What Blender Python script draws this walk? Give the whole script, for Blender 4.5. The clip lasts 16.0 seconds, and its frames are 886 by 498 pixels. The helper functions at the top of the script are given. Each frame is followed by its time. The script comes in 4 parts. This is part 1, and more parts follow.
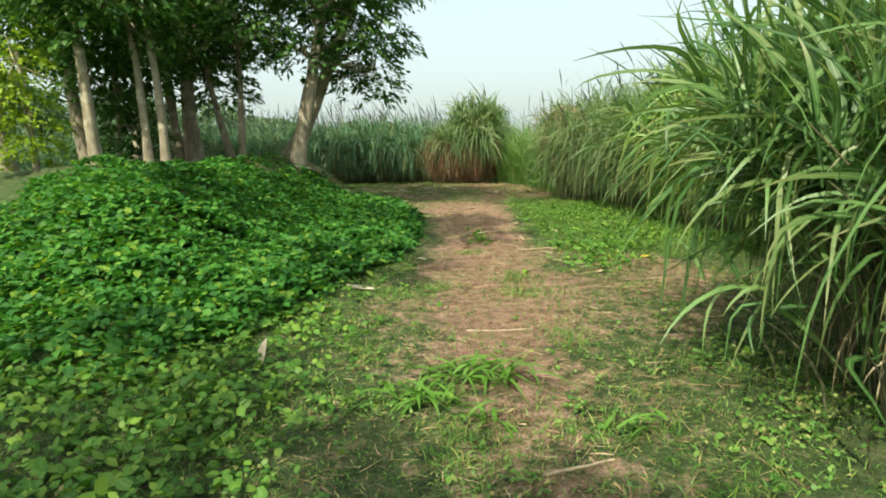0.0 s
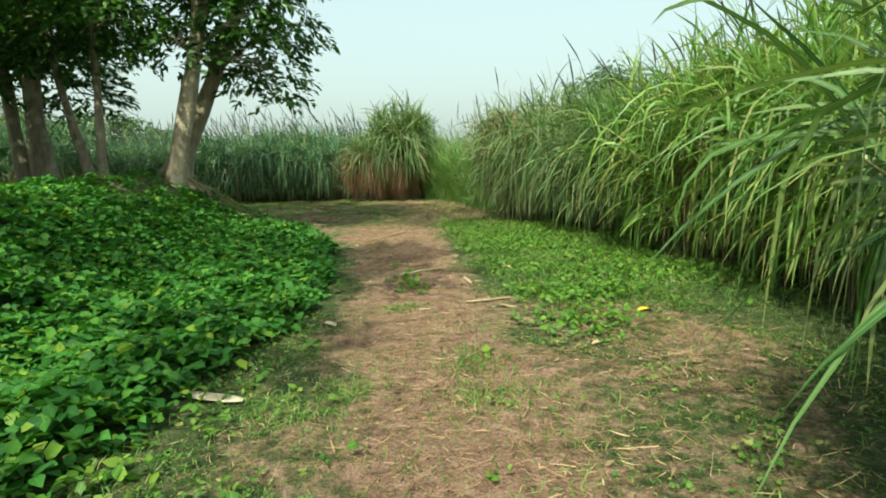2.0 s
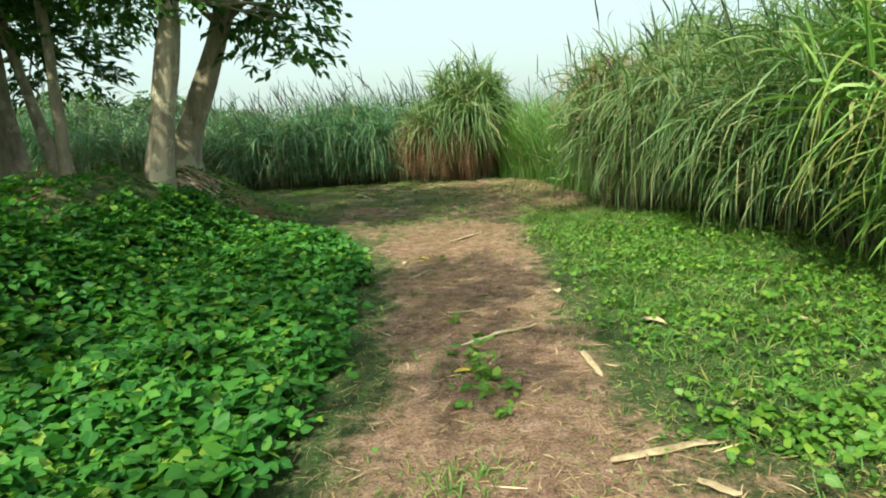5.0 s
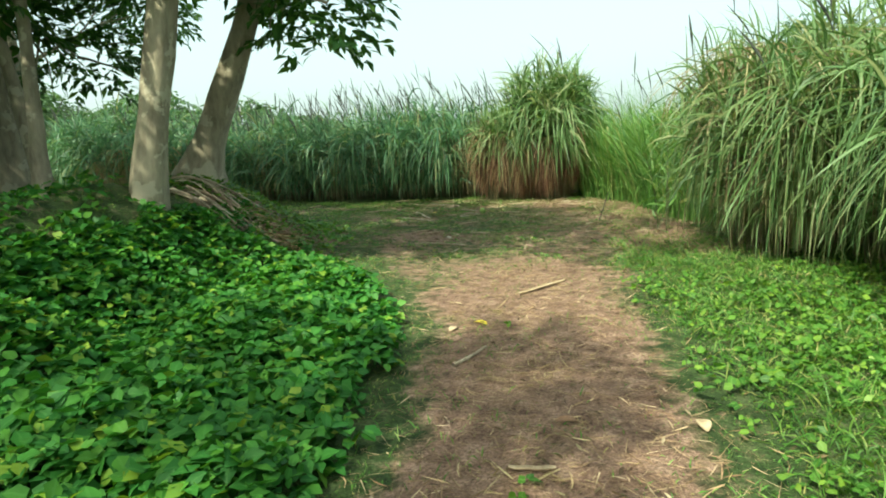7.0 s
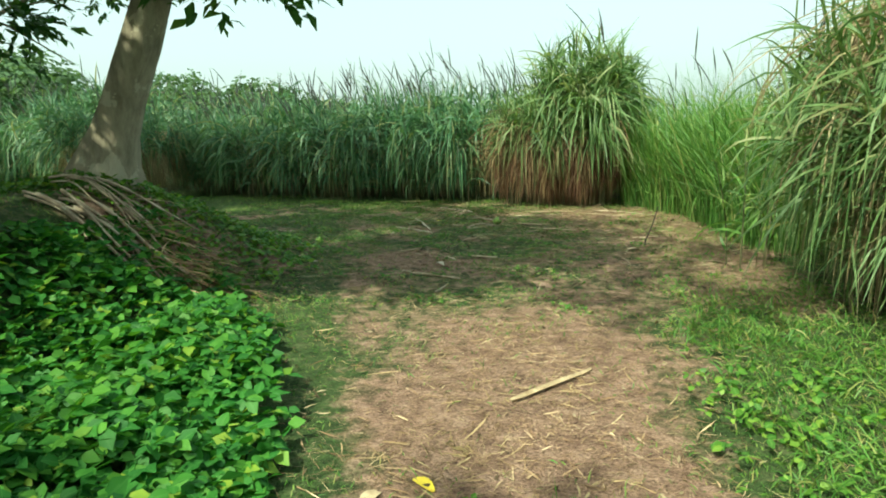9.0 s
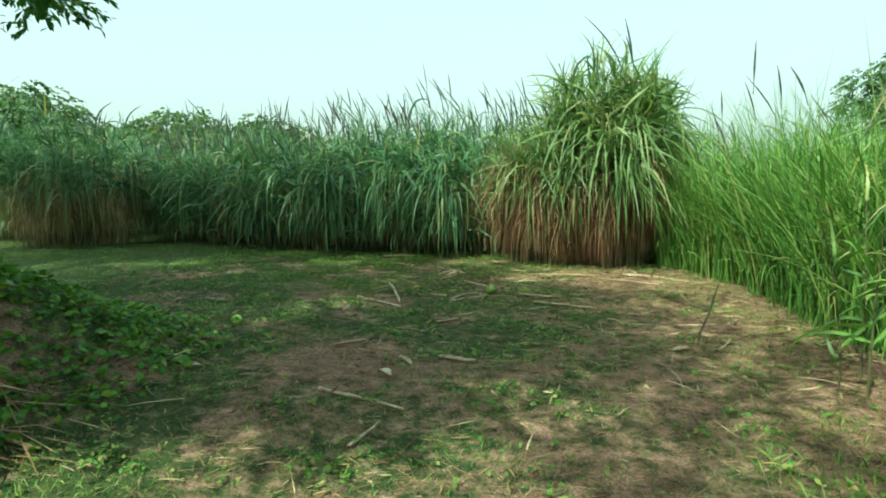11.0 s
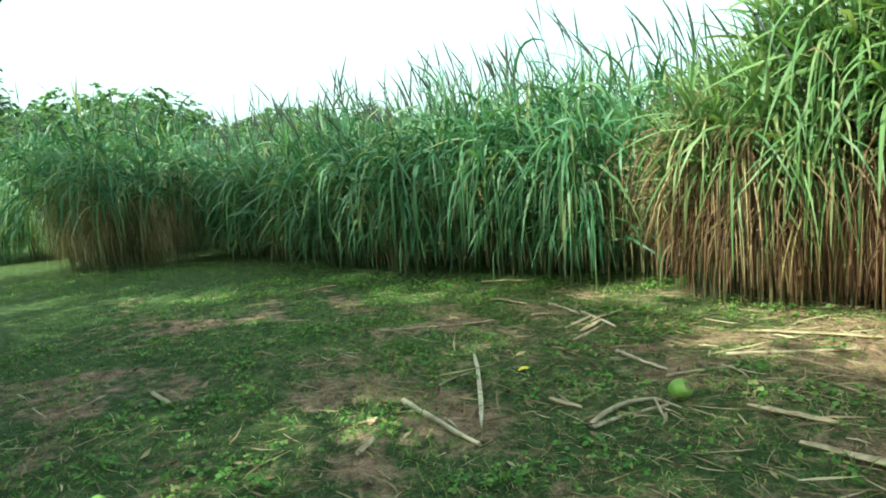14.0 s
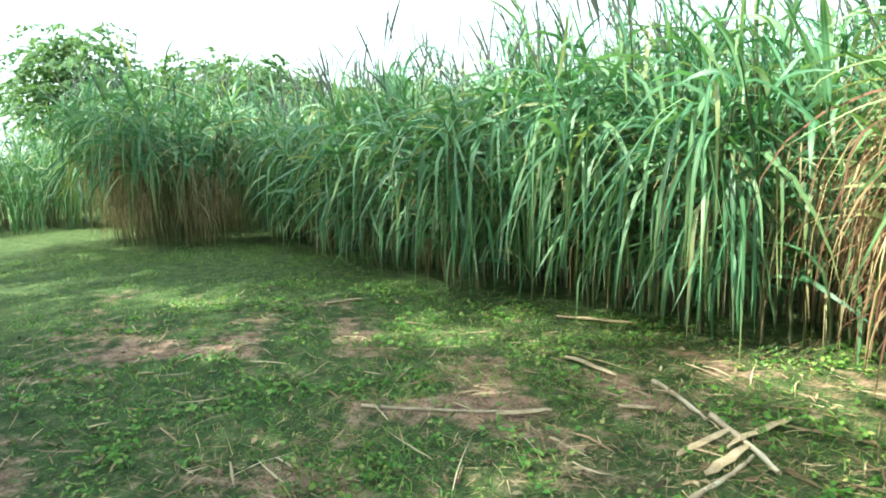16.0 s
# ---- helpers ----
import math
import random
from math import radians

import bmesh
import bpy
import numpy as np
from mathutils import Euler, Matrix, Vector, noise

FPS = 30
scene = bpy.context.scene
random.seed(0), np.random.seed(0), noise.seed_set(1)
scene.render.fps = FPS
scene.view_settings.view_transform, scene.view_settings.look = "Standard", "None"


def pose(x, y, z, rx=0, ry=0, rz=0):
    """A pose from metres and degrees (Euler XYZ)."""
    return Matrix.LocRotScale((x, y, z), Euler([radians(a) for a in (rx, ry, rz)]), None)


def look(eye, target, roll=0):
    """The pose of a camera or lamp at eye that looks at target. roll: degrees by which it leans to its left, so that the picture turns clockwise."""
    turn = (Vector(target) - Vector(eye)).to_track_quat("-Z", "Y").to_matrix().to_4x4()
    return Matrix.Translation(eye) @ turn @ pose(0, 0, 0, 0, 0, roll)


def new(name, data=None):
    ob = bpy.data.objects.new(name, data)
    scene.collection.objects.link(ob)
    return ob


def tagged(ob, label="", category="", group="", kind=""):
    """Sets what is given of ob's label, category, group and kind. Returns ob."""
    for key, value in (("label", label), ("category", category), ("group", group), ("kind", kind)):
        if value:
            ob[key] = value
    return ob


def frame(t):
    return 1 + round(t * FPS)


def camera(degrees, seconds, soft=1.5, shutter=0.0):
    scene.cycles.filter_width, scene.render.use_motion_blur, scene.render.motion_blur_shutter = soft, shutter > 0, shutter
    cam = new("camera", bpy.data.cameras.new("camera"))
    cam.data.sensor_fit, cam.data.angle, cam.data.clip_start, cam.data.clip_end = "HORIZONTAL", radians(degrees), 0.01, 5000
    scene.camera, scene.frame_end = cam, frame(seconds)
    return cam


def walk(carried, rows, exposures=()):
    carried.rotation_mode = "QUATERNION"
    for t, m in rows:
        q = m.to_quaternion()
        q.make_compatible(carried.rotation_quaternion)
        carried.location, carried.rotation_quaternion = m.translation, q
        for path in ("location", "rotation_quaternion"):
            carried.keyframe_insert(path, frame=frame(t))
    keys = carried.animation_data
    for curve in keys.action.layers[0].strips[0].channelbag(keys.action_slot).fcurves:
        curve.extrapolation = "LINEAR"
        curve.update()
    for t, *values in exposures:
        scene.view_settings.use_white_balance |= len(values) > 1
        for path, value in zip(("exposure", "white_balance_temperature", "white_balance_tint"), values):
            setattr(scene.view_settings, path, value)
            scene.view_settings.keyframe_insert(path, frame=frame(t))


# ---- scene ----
cam = camera(71.7, 16.0, soft=1.9)
METRES, EYE, TILT, LEAN, TURN = 19.5, 1.5, 0.0, 0.0, 0.0
ROWS = [
    (0.0, 0.0, 0.0, 0.0, -0.18, -9.77, 1.03),
    (0.5, 0.001, 0.0313, -0.0012, -2.75, -7.52, -1.71),
    (1.0, 0.0022, 0.065, -0.0009, -0.83, -9.02, 2.4),
    (1.5, 0.0024, 0.0949, -0.0008, -1.48, -6.81, -0.67),
    (2.0, 0.0039, 0.1276, -0.0007, -7.37, -8.76, 1.42),
    (2.5, 0.0067, 0.1588, -0.001, -2.34, -9.84, 0.02),
    (3.0, 0.01, 0.1913, -0.0012, -6.86, -10.85, 0.61),
    (3.5, 0.017, 0.2239, -0.0022, -5.84, -10.64, 1.54),
    (6.0, 0.0207, 0.3581, 0.0019, 3.68, -11.54, 2.41),
    (6.5, 0.022, 0.3883, -0.0, 5.06, -10.12, 0.11),
    (7.0, 0.0225, 0.4188, -0.0008, 6.18, -9.96, 3.04),
    (7.5, 0.0256, 0.4485, 0.0005, 8.74, -8.96, 0.62),
    (8.0, 0.0284, 0.4813, 0.0002, 2.15, -10.57, 1.35),
    (8.5, 0.0317, 0.5132, 0.001, 7.69, -11.08, 1.69),
    (11.0, 0.0418, 0.6743, -0.0, 11.9, -7.07, 1.11),
    (11.5, 0.0376, 0.7083, -0.0013, 10.23, -6.2, 1.42),
    (12.0, 0.0337, 0.7418, -0.002, 15.78, -7.67, 2.23),
    (12.5, 0.0262, 0.7762, -0.003, 13.93, -8.58, 1.77),
    (13.0, 0.0191, 0.8063, -0.0041, 16.18, -5.32, 3.8),
    (13.5, 0.0109, 0.8388, -0.0042, 23.37, -6.96, 1.83),
    (14.0, 0.002, 0.8683, -0.0024, 23.62, -7.82, 4.48),
    (14.5, -0.0038, 0.8976, -0.0006, 27.94, -9.36, 3.7),
    (15.0, -0.012, 0.9264, -0.001, 29.31, -9.47, 3.92),
    (15.5, -0.0166, 0.9579, -0.0016, 30.14, -12.12, 4.91),
    (16.0, -0.0243, 0.9863, -0.0041, 35.04, -9.3, 2.05),
]
walk(cam, [(t, pose(0, 0, EYE, TILT, LEAN, TURN) @ pose(METRES * x, METRES * y, METRES * z, 90 + pitch, roll, yaw)) for t, x, y, z, yaw, pitch, roll in ROWS],
     exposures=[(0.0, 0.68, 6900, 1), (0.5, 0.72, 6900, -1), (2.5, 0.55, 6850, -8), (3.5, 0.6, 6850, -8), (7.0, 0.92, 6700, -10), (7.6, 0.95, 6700, -12), (8.5, 0.85, 6700, -14), (11.0, 0.82, 6450, -22), (11.6, 0.78, 6150, -24), (12.2, 0.95, 6200, -24), (12.8, 1.08, 6350, -23), (13.5, 1.2, 6300, -22), (14.5, 1.42, 6250, -18), (15.5, 1.75, 6300, -9), (16.0, 2.1, 6250, -7)])

# ---- world and sun ----
SUN_EL, SUN_AZ = radians(50), radians(207)
world = bpy.data.worlds.new("world")
scene.world = world
world.use_nodes = True
wn = world.node_tree
sky = wn.nodes.new("ShaderNodeTexSky")
sky.sky_type, sky.sun_disc = "NISHITA", False
sky.sun_elevation, sky.sun_rotation = SUN_EL, SUN_AZ
sky.air_density, sky.dust_density, sky.ozone_density = 1.0, 6.0, 1.0
haze = wn.nodes.new("ShaderNodeMix")  # thin bright haze over the whole sky
haze.data_type = "RGBA"
haze.inputs[0].default_value, haze.inputs[7].default_value = 0.5, (5.0, 5.75, 6.05, 1)
wn.links.new(sky.outputs[0], haze.inputs[6])
wn.links.new(haze.outputs[2], wn.nodes["Background"].inputs[0])
wn.nodes["Background"].inputs[1].default_value = 0.15
sun_data = bpy.data.lights.new("sun", "SUN")
sun_data.energy, sun_data.angle, sun_data.color = 4.5, radians(0.9), (1.0, 0.94, 0.82)
sun = new("sun", sun_data)
to_sun = Vector((math.sin(SUN_AZ) * math.cos(SUN_EL), math.cos(SUN_AZ) * math.cos(SUN_EL), math.sin(SUN_EL)))
sun.matrix_world = look(to_sun * 60, (0, 0, 0))

# ---- materials ----
def tree_of(name):
    m = bpy.data.materials.new(name)
    m.use_nodes = True
    nt = m.node_tree
    return m, nt, nt.nodes["Principled BSDF"], nt.nodes["Material Output"]


def ramp(nt, fac, stops):
    r = nt.nodes.new("ShaderNodeValToRGB")
    e = r.color_ramp.elements
    while len(e) < len(stops):
        e.new(0.5)
    for el, (p, c) in zip(e, stops):
        el.position, el.color = p, (*c, 1)
    nt.links.new(fac, r.inputs[0])
    return r.outputs[0]


def noise_tex(nt, scale, detail=4, rough=0.55, coord="Object", stretch=None):
    tc = nt.nodes.new("ShaderNodeTexCoord")
    n = nt.nodes.new("ShaderNodeTexNoise")
    n.inputs["Scale"].default_value, n.inputs["Detail"].default_value, n.inputs["Roughness"].default_value = scale, detail, rough
    src = tc.outputs[coord]
    if stretch:
        mp = nt.nodes.new("ShaderNodeMapping")
        mp.inputs["Scale"].default_value = stretch
        nt.links.new(src, mp.inputs[0])
        src = mp.outputs[0]
    nt.links.new(src, n.inputs["Vector"])
    return n.outputs[0]


def mix_col(nt, fac, a, b, blend="MIX"):
    m = nt.nodes.new("ShaderNodeMix")
    m.data_type, m.blend_type = "RGBA", blend
    for sock, v in ((m.inputs[0], fac), (m.inputs[6], a), (m.inputs[7], b)):
        if isinstance(v, (float, int)):
            sock.default_value = v
        elif isinstance(v, tuple):
            sock.default_value = (*v, 1)
        else:
            nt.links.new(v, sock)
    return m.outputs[2]


def maths(nt, op, a, b=0.0, clamp=False):
    m = nt.nodes.new("ShaderNodeMath")
    m.operation, m.use_clamp = op, clamp
    for sock, v in ((m.inputs[0], a), (m.inputs[1], b)):
        if isinstance(v, (float, int)):
            sock.default_value = v
        else:
            nt.links.new(v, sock)
    return m.outputs[0]


def bump(nt, bsdf, height, strength=0.4, distance=0.02):
    b = nt.nodes.new("ShaderNodeBump")
    b.inputs["Strength"].default_value, b.inputs["Distance"].default_value = strength, distance
    nt.links.new(height, b.inputs["Height"])
    nt.links.new(b.outputs[0], bsdf.inputs["Normal"])


def leaf_material(name, stops, translucent=0.35, rough=0.45, midrib=(0.35, 0.45, 0.2), rib=0.35, tip=None, spec=0.3):
    """A leaf: its colour varies leaf by leaf, with a paler rib along the middle and a second, blotchy variation."""
    m, nt, bsdf, out = tree_of(name)
    geo = nt.nodes.new("ShaderNodeNewGeometry")
    col = ramp(nt, geo.outputs["Random Per Island"], stops)
    blot = noise_tex(nt, 1.3, 3)
    col = mix_col(nt, ramp(nt, blot, [(0.35, (0, 0, 0)), (0.65, (0.75, 0.75, 0.75))]), col, (0.55, 0.62, 0.4), "MULTIPLY")
    uv = nt.nodes.new("ShaderNodeUVMap")
    sep = nt.nodes.new("ShaderNodeSeparateXYZ")
    nt.links.new(uv.outputs[0], sep.inputs[0])
    across = maths(nt, "ABSOLUTE", maths(nt, "SUBTRACT", sep.outputs[0], 0.5))
    ribmask = maths(nt, "MULTIPLY", maths(nt, "LESS_THAN", across, 0.09), rib)
    col = mix_col(nt, ribmask, col, midrib)
    if tip:
        tips = maths(nt, "MULTIPLY", maths(nt, "POWER", sep.outputs[1], 3.0), maths(nt, "GREATER_THAN", maths(nt, "FRACT", maths(nt, "MULTIPLY", geo.outputs["Random Per Island"], 7.3)), 0.75))
        col = mix_col(nt, tips, col, tip)
    nt.links.new(col, bsdf.inputs["Base Color"])
    bsdf.inputs["Roughness"].default_value = rough
    bsdf.inputs["Specular IOR Level"].default_value = spec
    tr = nt.nodes.new("ShaderNodeBsdfTranslucent")
    nt.links.new(mix_col(nt, 1.0, col, (1.25, 1.25, 0.6), "MULTIPLY"), tr.inputs[0])
    mx = nt.nodes.new("ShaderNodeMixShader")
    mx.inputs[0].default_value = translucent
    nt.links.new(bsdf.outputs[0], mx.inputs[1])
    nt.links.new(tr.outputs[0], mx.inputs[2])
    nt.links.new(mx.outputs[0], out.inputs[0])
    return m


CANE_LEAF = leaf_material("cane_leaf", [(0.0, (0.04, 0.11, 0.03)), (0.4, (0.08, 0.19, 0.05)), (0.8, (0.15, 0.27, 0.085)), (1.0, (0.27, 0.33, 0.14))], 0.34, 0.48, (0.3, 0.42, 0.2), 0.35, (0.24, 0.25, 0.1), 0.5)
CANE_BRIGHT = leaf_material("bright_cane_leaf", [(0.0, (0.06, 0.16, 0.03)), (0.4, (0.13, 0.28, 0.05)), (0.85, (0.22, 0.38, 0.08)), (1.0, (0.38, 0.36, 0.15))], 0.38, 0.45, (0.35, 0.45, 0.2), 0.35, (0.35, 0.3, 0.12), 0.45)
CANE_GREY = leaf_material("grey_cane_leaf", [(0.0, (0.06, 0.135, 0.045)), (0.4, (0.12, 0.22, 0.08)), (0.85, (0.2, 0.3, 0.13)), (1.0, (0.36, 0.36, 0.2))], 0.35, 0.5, (0.3, 0.38, 0.2), 0.35, (0.26, 0.27, 0.12), 0.4)
FIELD_LEAF = leaf_material("field_leaf", [(0.0, (0.034, 0.11, 0.058)), (0.55, (0.072, 0.19, 0.098)), (0.9, (0.16, 0.285, 0.15)), (1.0, (0.36, 0.34, 0.18))], 0.34, 0.5, (0.25, 0.38, 0.18), 0.3, (0.2, 0.24, 0.09), 0.5)
FINE_LEAF = leaf_material("fine_grass_leaf", [(0.0, (0.05, 0.15, 0.03)), (0.5, (0.11, 0.26, 0.05)), (0.9, (0.21, 0.34, 0.09)), (1.0, (0.4, 0.38, 0.16))], 0.28, 0.45)
DRY_RED = leaf_material("dry_red_leaf", [(0.0, (0.065, 0.028, 0.018)), (0.4, (0.15, 0.064, 0.04)), (0.7, (0.25, 0.145, 0.085)), (1.0, (0.47, 0.36, 0.21))], 0.2, 0.7, (0.4, 0.3, 0.18), 0.2)
DRY_TAN = leaf_material("dry_tan_leaf", [(0.0, (0.15, 0.105, 0.06)), (0.5, (0.28, 0.215, 0.13)), (1.0, (0.44, 0.37, 0.24))], 0.2, 0.7, (0.45, 0.36, 0.2), 0.2)
TREE_LEAF = leaf_material("tree_leaf", [(0.0, (0.03, 0.09, 0.024)), (0.6, (0.06, 0.155, 0.035)), (1.0, (0.13, 0.24, 0.05))], 0.38, 0.4, (0.1, 0.18, 0.06), 0.3)
# bright yellow-green because the sunlight on the shrub is put into the colour
SUNLIT_BUSH_LEAF = leaf_material("sunlit_bush_leaf", [(0.0, (0.13, 0.25, 0.02)), (1.0, (0.32, 0.42, 0.04))], 0.45, 0.45, (0.3, 0.4, 0.08), 0.3)
# greyer and more even than the near leaves: distance haze put into the colour
HAZY_FAR_LEAF = leaf_material("hazy_far_leaf", [(0.0, (0.075, 0.145, 0.075)), (1.0, (0.125, 0.205, 0.105))], 0.4, 0.8, (0.15, 0.2, 0.1), 0.1)
VINE_LEAF = leaf_material("vine_leaf", [(0.0, (0.03, 0.13, 0.026)), (0.5, (0.055, 0.20, 0.034)), (0.9, (0.11, 0.28, 0.04)), (1.0, (0.26, 0.37, 0.05))], 0.36, 0.55, (0.12, 0.28, 0.08), 0.2, None, 0.25)
WEED_LEAF = leaf_material("weed_leaf", [(0.0, (0.05, 0.155, 0.022)), (0.6, (0.115, 0.255, 0.035)), (1.0, (0.24, 0.37, 0.055))], 0.35, 0.5, (0.2, 0.33, 0.1), 0.3)
TURF = leaf_material("turf_blade", [(0.0, (0.055, 0.15, 0.028)), (0.5, (0.12, 0.265, 0.05)), (0.82, (0.21, 0.32, 0.08)), (1.0, (0.40, 0.34, 0.15))], 0.34, 0.5, (0.15, 0.25, 0.08), 0.1)
STRAW = leaf_material("straw", [(0.0, (0.11, 0.06, 0.035)), (0.4, (0.28, 0.17, 0.10)), (0.8, (0.47, 0.325, 0.20)), (1.0, (0.66, 0.5, 0.34))], 0.1, 0.75, (0.4, 0.3, 0.18), 0.1)
CANE_LITTER = leaf_material("dead_cane_leaf", [(0.0, (0.11, 0.07, 0.045)), (0.45, (0.25, 0.165, 0.11)), (0.85, (0.43, 0.32, 0.225)), (1.0, (0.6, 0.48, 0.36))], 0.1, 0.75, (0.4, 0.33, 0.22), 0.1)
LITTER = leaf_material("dead_litter", [(0.0, (0.05, 0.032, 0.02)), (0.5, (0.13, 0.085, 0.05)), (0.85, (0.25, 0.18, 0.11)), (1.0, (0.42, 0.34, 0.23))], 0.1, 0.8, (0.3, 0.22, 0.13), 0.15)
SPIKE = leaf_material("seed_spike", [(0.0, (0.025, 0.034, 0.034)), (1.0, (0.06, 0.064, 0.054))], 0.05, 0.8, (0.1, 0.08, 0.06), 0.0)


def bark_material(name, dark, pale, lichen):
    m, nt, bsdf, _ = tree_of(name)
    grain = noise_tex(nt, 9, 8, 0.65, stretch=(1, 1, 0.35))
    col = ramp(nt, grain, [(0.3, dark), (0.62, pale)])
    patch = noise_tex(nt, 2.6, 5, 0.6)
    col = mix_col(nt, maths(nt, "MULTIPLY", maths(nt, "GREATER_THAN", patch, 0.56), 0.7), col, lichen)
    nt.links.new(col, bsdf.inputs["Base Color"])
    bsdf.inputs["Roughness"].default_value = 0.9
    bump(nt, bsdf, grain, 0.7, 0.03)
    return m


BARK = bark_material("grey_bark", (0.15, 0.125, 0.085), (0.31, 0.27, 0.19), (0.42, 0.38, 0.28))
WOOD_DRY = bark_material("dry_wood", (0.20, 0.15, 0.10), (0.42, 0.34, 0.24), (0.52, 0.45, 0.34))
CANE = bark_material("cane_stem", (0.05, 0.06, 0.025), (0.11, 0.11, 0.05), (0.16, 0.13, 0.07))


def ground_material():
    m, nt, bsdf, _ = tree_of("soil_and_turf")
    at = nt.nodes.new("ShaderNodeAttribute")
    at.attribute_name = "wear"
    wear = at.outputs["Fac"]
    big, mid, fine = noise_tex(nt, 0.9, 5), noise_tex(nt, 7, 6, 0.65), noise_tex(nt, 55, 6, 0.7)
    soil = ramp(nt, mid, [(0.3, (0.135, 0.08, 0.058)), (0.5, (0.325, 0.203, 0.15)), (0.72, (0.50, 0.34, 0.258))])
    fibres = noise_tex(nt, 30, 5, 0.7, stretch=(1, 5, 1))
    soil = mix_col(nt, maths(nt, "MULTIPLY", maths(nt, "GREATER_THAN", fibres, 0.58), 0.5), soil, (0.45, 0.32, 0.205))
    turf = ramp(nt, mid, [(0.3, (0.03, 0.055, 0.02)), (0.5, (0.07, 0.115, 0.036)), (0.7, (0.15, 0.17, 0.08))])
    edge = maths(nt, "ADD", wear, maths(nt, "MULTIPLY", maths(nt, "SUBTRACT", maths(nt, "ADD", maths(nt, "MULTIPLY", mid, 0.6), maths(nt, "MULTIPLY", big, 0.4)), 0.5), 1.9))
    mask = ramp(nt, edge, [(0.35, (0, 0, 0)), (0.65, (1, 1, 1))])
    col = mix_col(nt, mask, turf, soil)
    crumbs = ramp(nt, fine, [(0.36, (0.3, 0.28, 0.26)), (0.5, (0.85, 0.85, 0.85)), (0.66, (1.25, 1.22, 1.18))])
    col = mix_col(nt, 0.85, col, crumbs, "MULTIPLY")
    nt.links.new(col, bsdf.inputs["Base Color"])
    bsdf.inputs["Roughness"].default_value = 0.95
    bsdf.inputs["Specular IOR Level"].default_value = 0.2
    bump(nt, bsdf, maths(nt, "ADD", mid, maths(nt, "MULTIPLY", fine, 0.6)), 1.0, 0.06)
    return m


GROUND = ground_material()


def plain(name, a, b, scale=12, rough=0.7):
    m, nt, bsdf, _ = tree_of(name)
    n = noise_tex(nt, scale, 5)
    nt.links.new(ramp(nt, n, [(0.3, a), (0.7, b)]), bsdf.inputs["Base Color"])
    bsdf.inputs["Roughness"].default_value = rough
    bump(nt, bsdf, n, 0.3, 0.01)
    return m


COCO_GREEN = plain("green_husk", (0.09, 0.2, 0.025), (0.24, 0.36, 0.06), 7, 0.45)
COCO_CUT = plain("cut_husk", (0.03, 0.02, 0.012), (0.3, 0.22, 0.12), 20)
LEAF_YELLOW = plain("yellow_leaf", (0.55, 0.40, 0.03), (0.75, 0.6, 0.06), 20, 0.6)
LEAF_TAN = plain("dead_leaf", (0.26, 0.18, 0.10), (0.5, 0.4, 0.26), 20)
LEAF_BROWN = plain("brown_leaf", (0.16, 0.08, 0.04), (0.3, 0.17, 0.09), 20)
PAPER = plain("bleached_husk", (0.36, 0.3, 0.2), (0.6, 0.53, 0.4), 14)

# ---- mesh helpers ----
rng = np.random.default_rng(7)


def raw_mesh(name, V, F, mat, UV=None, smooth=True):
    """A mesh from arrays: V (n, 3), F (m, k) with k corners to a face, UV (m * k, 2)."""
    F = np.asarray(F, np.int32)
    V = np.asarray(V, np.float32)
    me = bpy.data.meshes.new(name)
    me.vertices.add(len(V))
    me.vertices.foreach_set("co", V.ravel())
    me.loops.add(F.size)
    me.loops.foreach_set("vertex_index", F.ravel())
    me.polygons.add(len(F))
    me.polygons.foreach_set("loop_start", np.arange(0, F.size, F.shape[1], dtype=np.int32))
    me.polygons.foreach_set("loop_total", np.full(len(F), F.shape[1], np.int32))
    me.polygons.foreach_set("use_smooth", np.full(len(F), smooth))
    if UV is not None:
        me.uv_layers.new(name="UVMap").data.foreach_set("uv", np.asarray(UV, np.float32).ravel())
    me.materials.append(mat)
    me.update(calc_edges=True)
    return me


def thing(name, at, label, category, group="", kind=""):
    ob = new(name)
    ob.empty_display_size = 0.2
    ob.location = at
    return tagged(ob, label, category, group, kind)


def piece(name, data, mat, parent, label="", kind=""):
    """One part: data is (V, F, UV) in the thing's own coordinates."""
    V, F, UV = data
    ob = new(name, raw_mesh(name, V, F, mat, UV))
    ob.parent = parent
    return tagged(ob, label, "", "", kind)


def stuff(name, data, mat, label, category, kind="stuff"):
    V, F, UV = data
    return tagged(new(name, raw_mesh(name, V, F, mat, UV)), label, category, "", kind)


def joined(*sets):
    sets = [s for s in sets if s is not None and len(s[0])]
    V, F, UV, k = [], [], [], 0
    for v, f, uv in sets:
        V.append(v), F.append(f + k), UV.append(uv)
        k += len(v)
    return np.concatenate(V), np.concatenate(F), np.concatenate(UV)


GRASS_W = lambda s: np.minimum(1, 0.45 + s * 4) * np.maximum(0.04, 1 - s ** 2.6)
LEAF_W = lambda s: np.maximum(0.06, np.sin(np.pi * np.clip(s * 0.93 + 0.05, 0, 1)) ** 0.8)
HEART_W = lambda s: np.maximum(0.05, np.interp(s, [0, 0.12, 0.35, 0.7, 1.0], [0.55, 0.95, 1.0, 0.62, 0.03]))


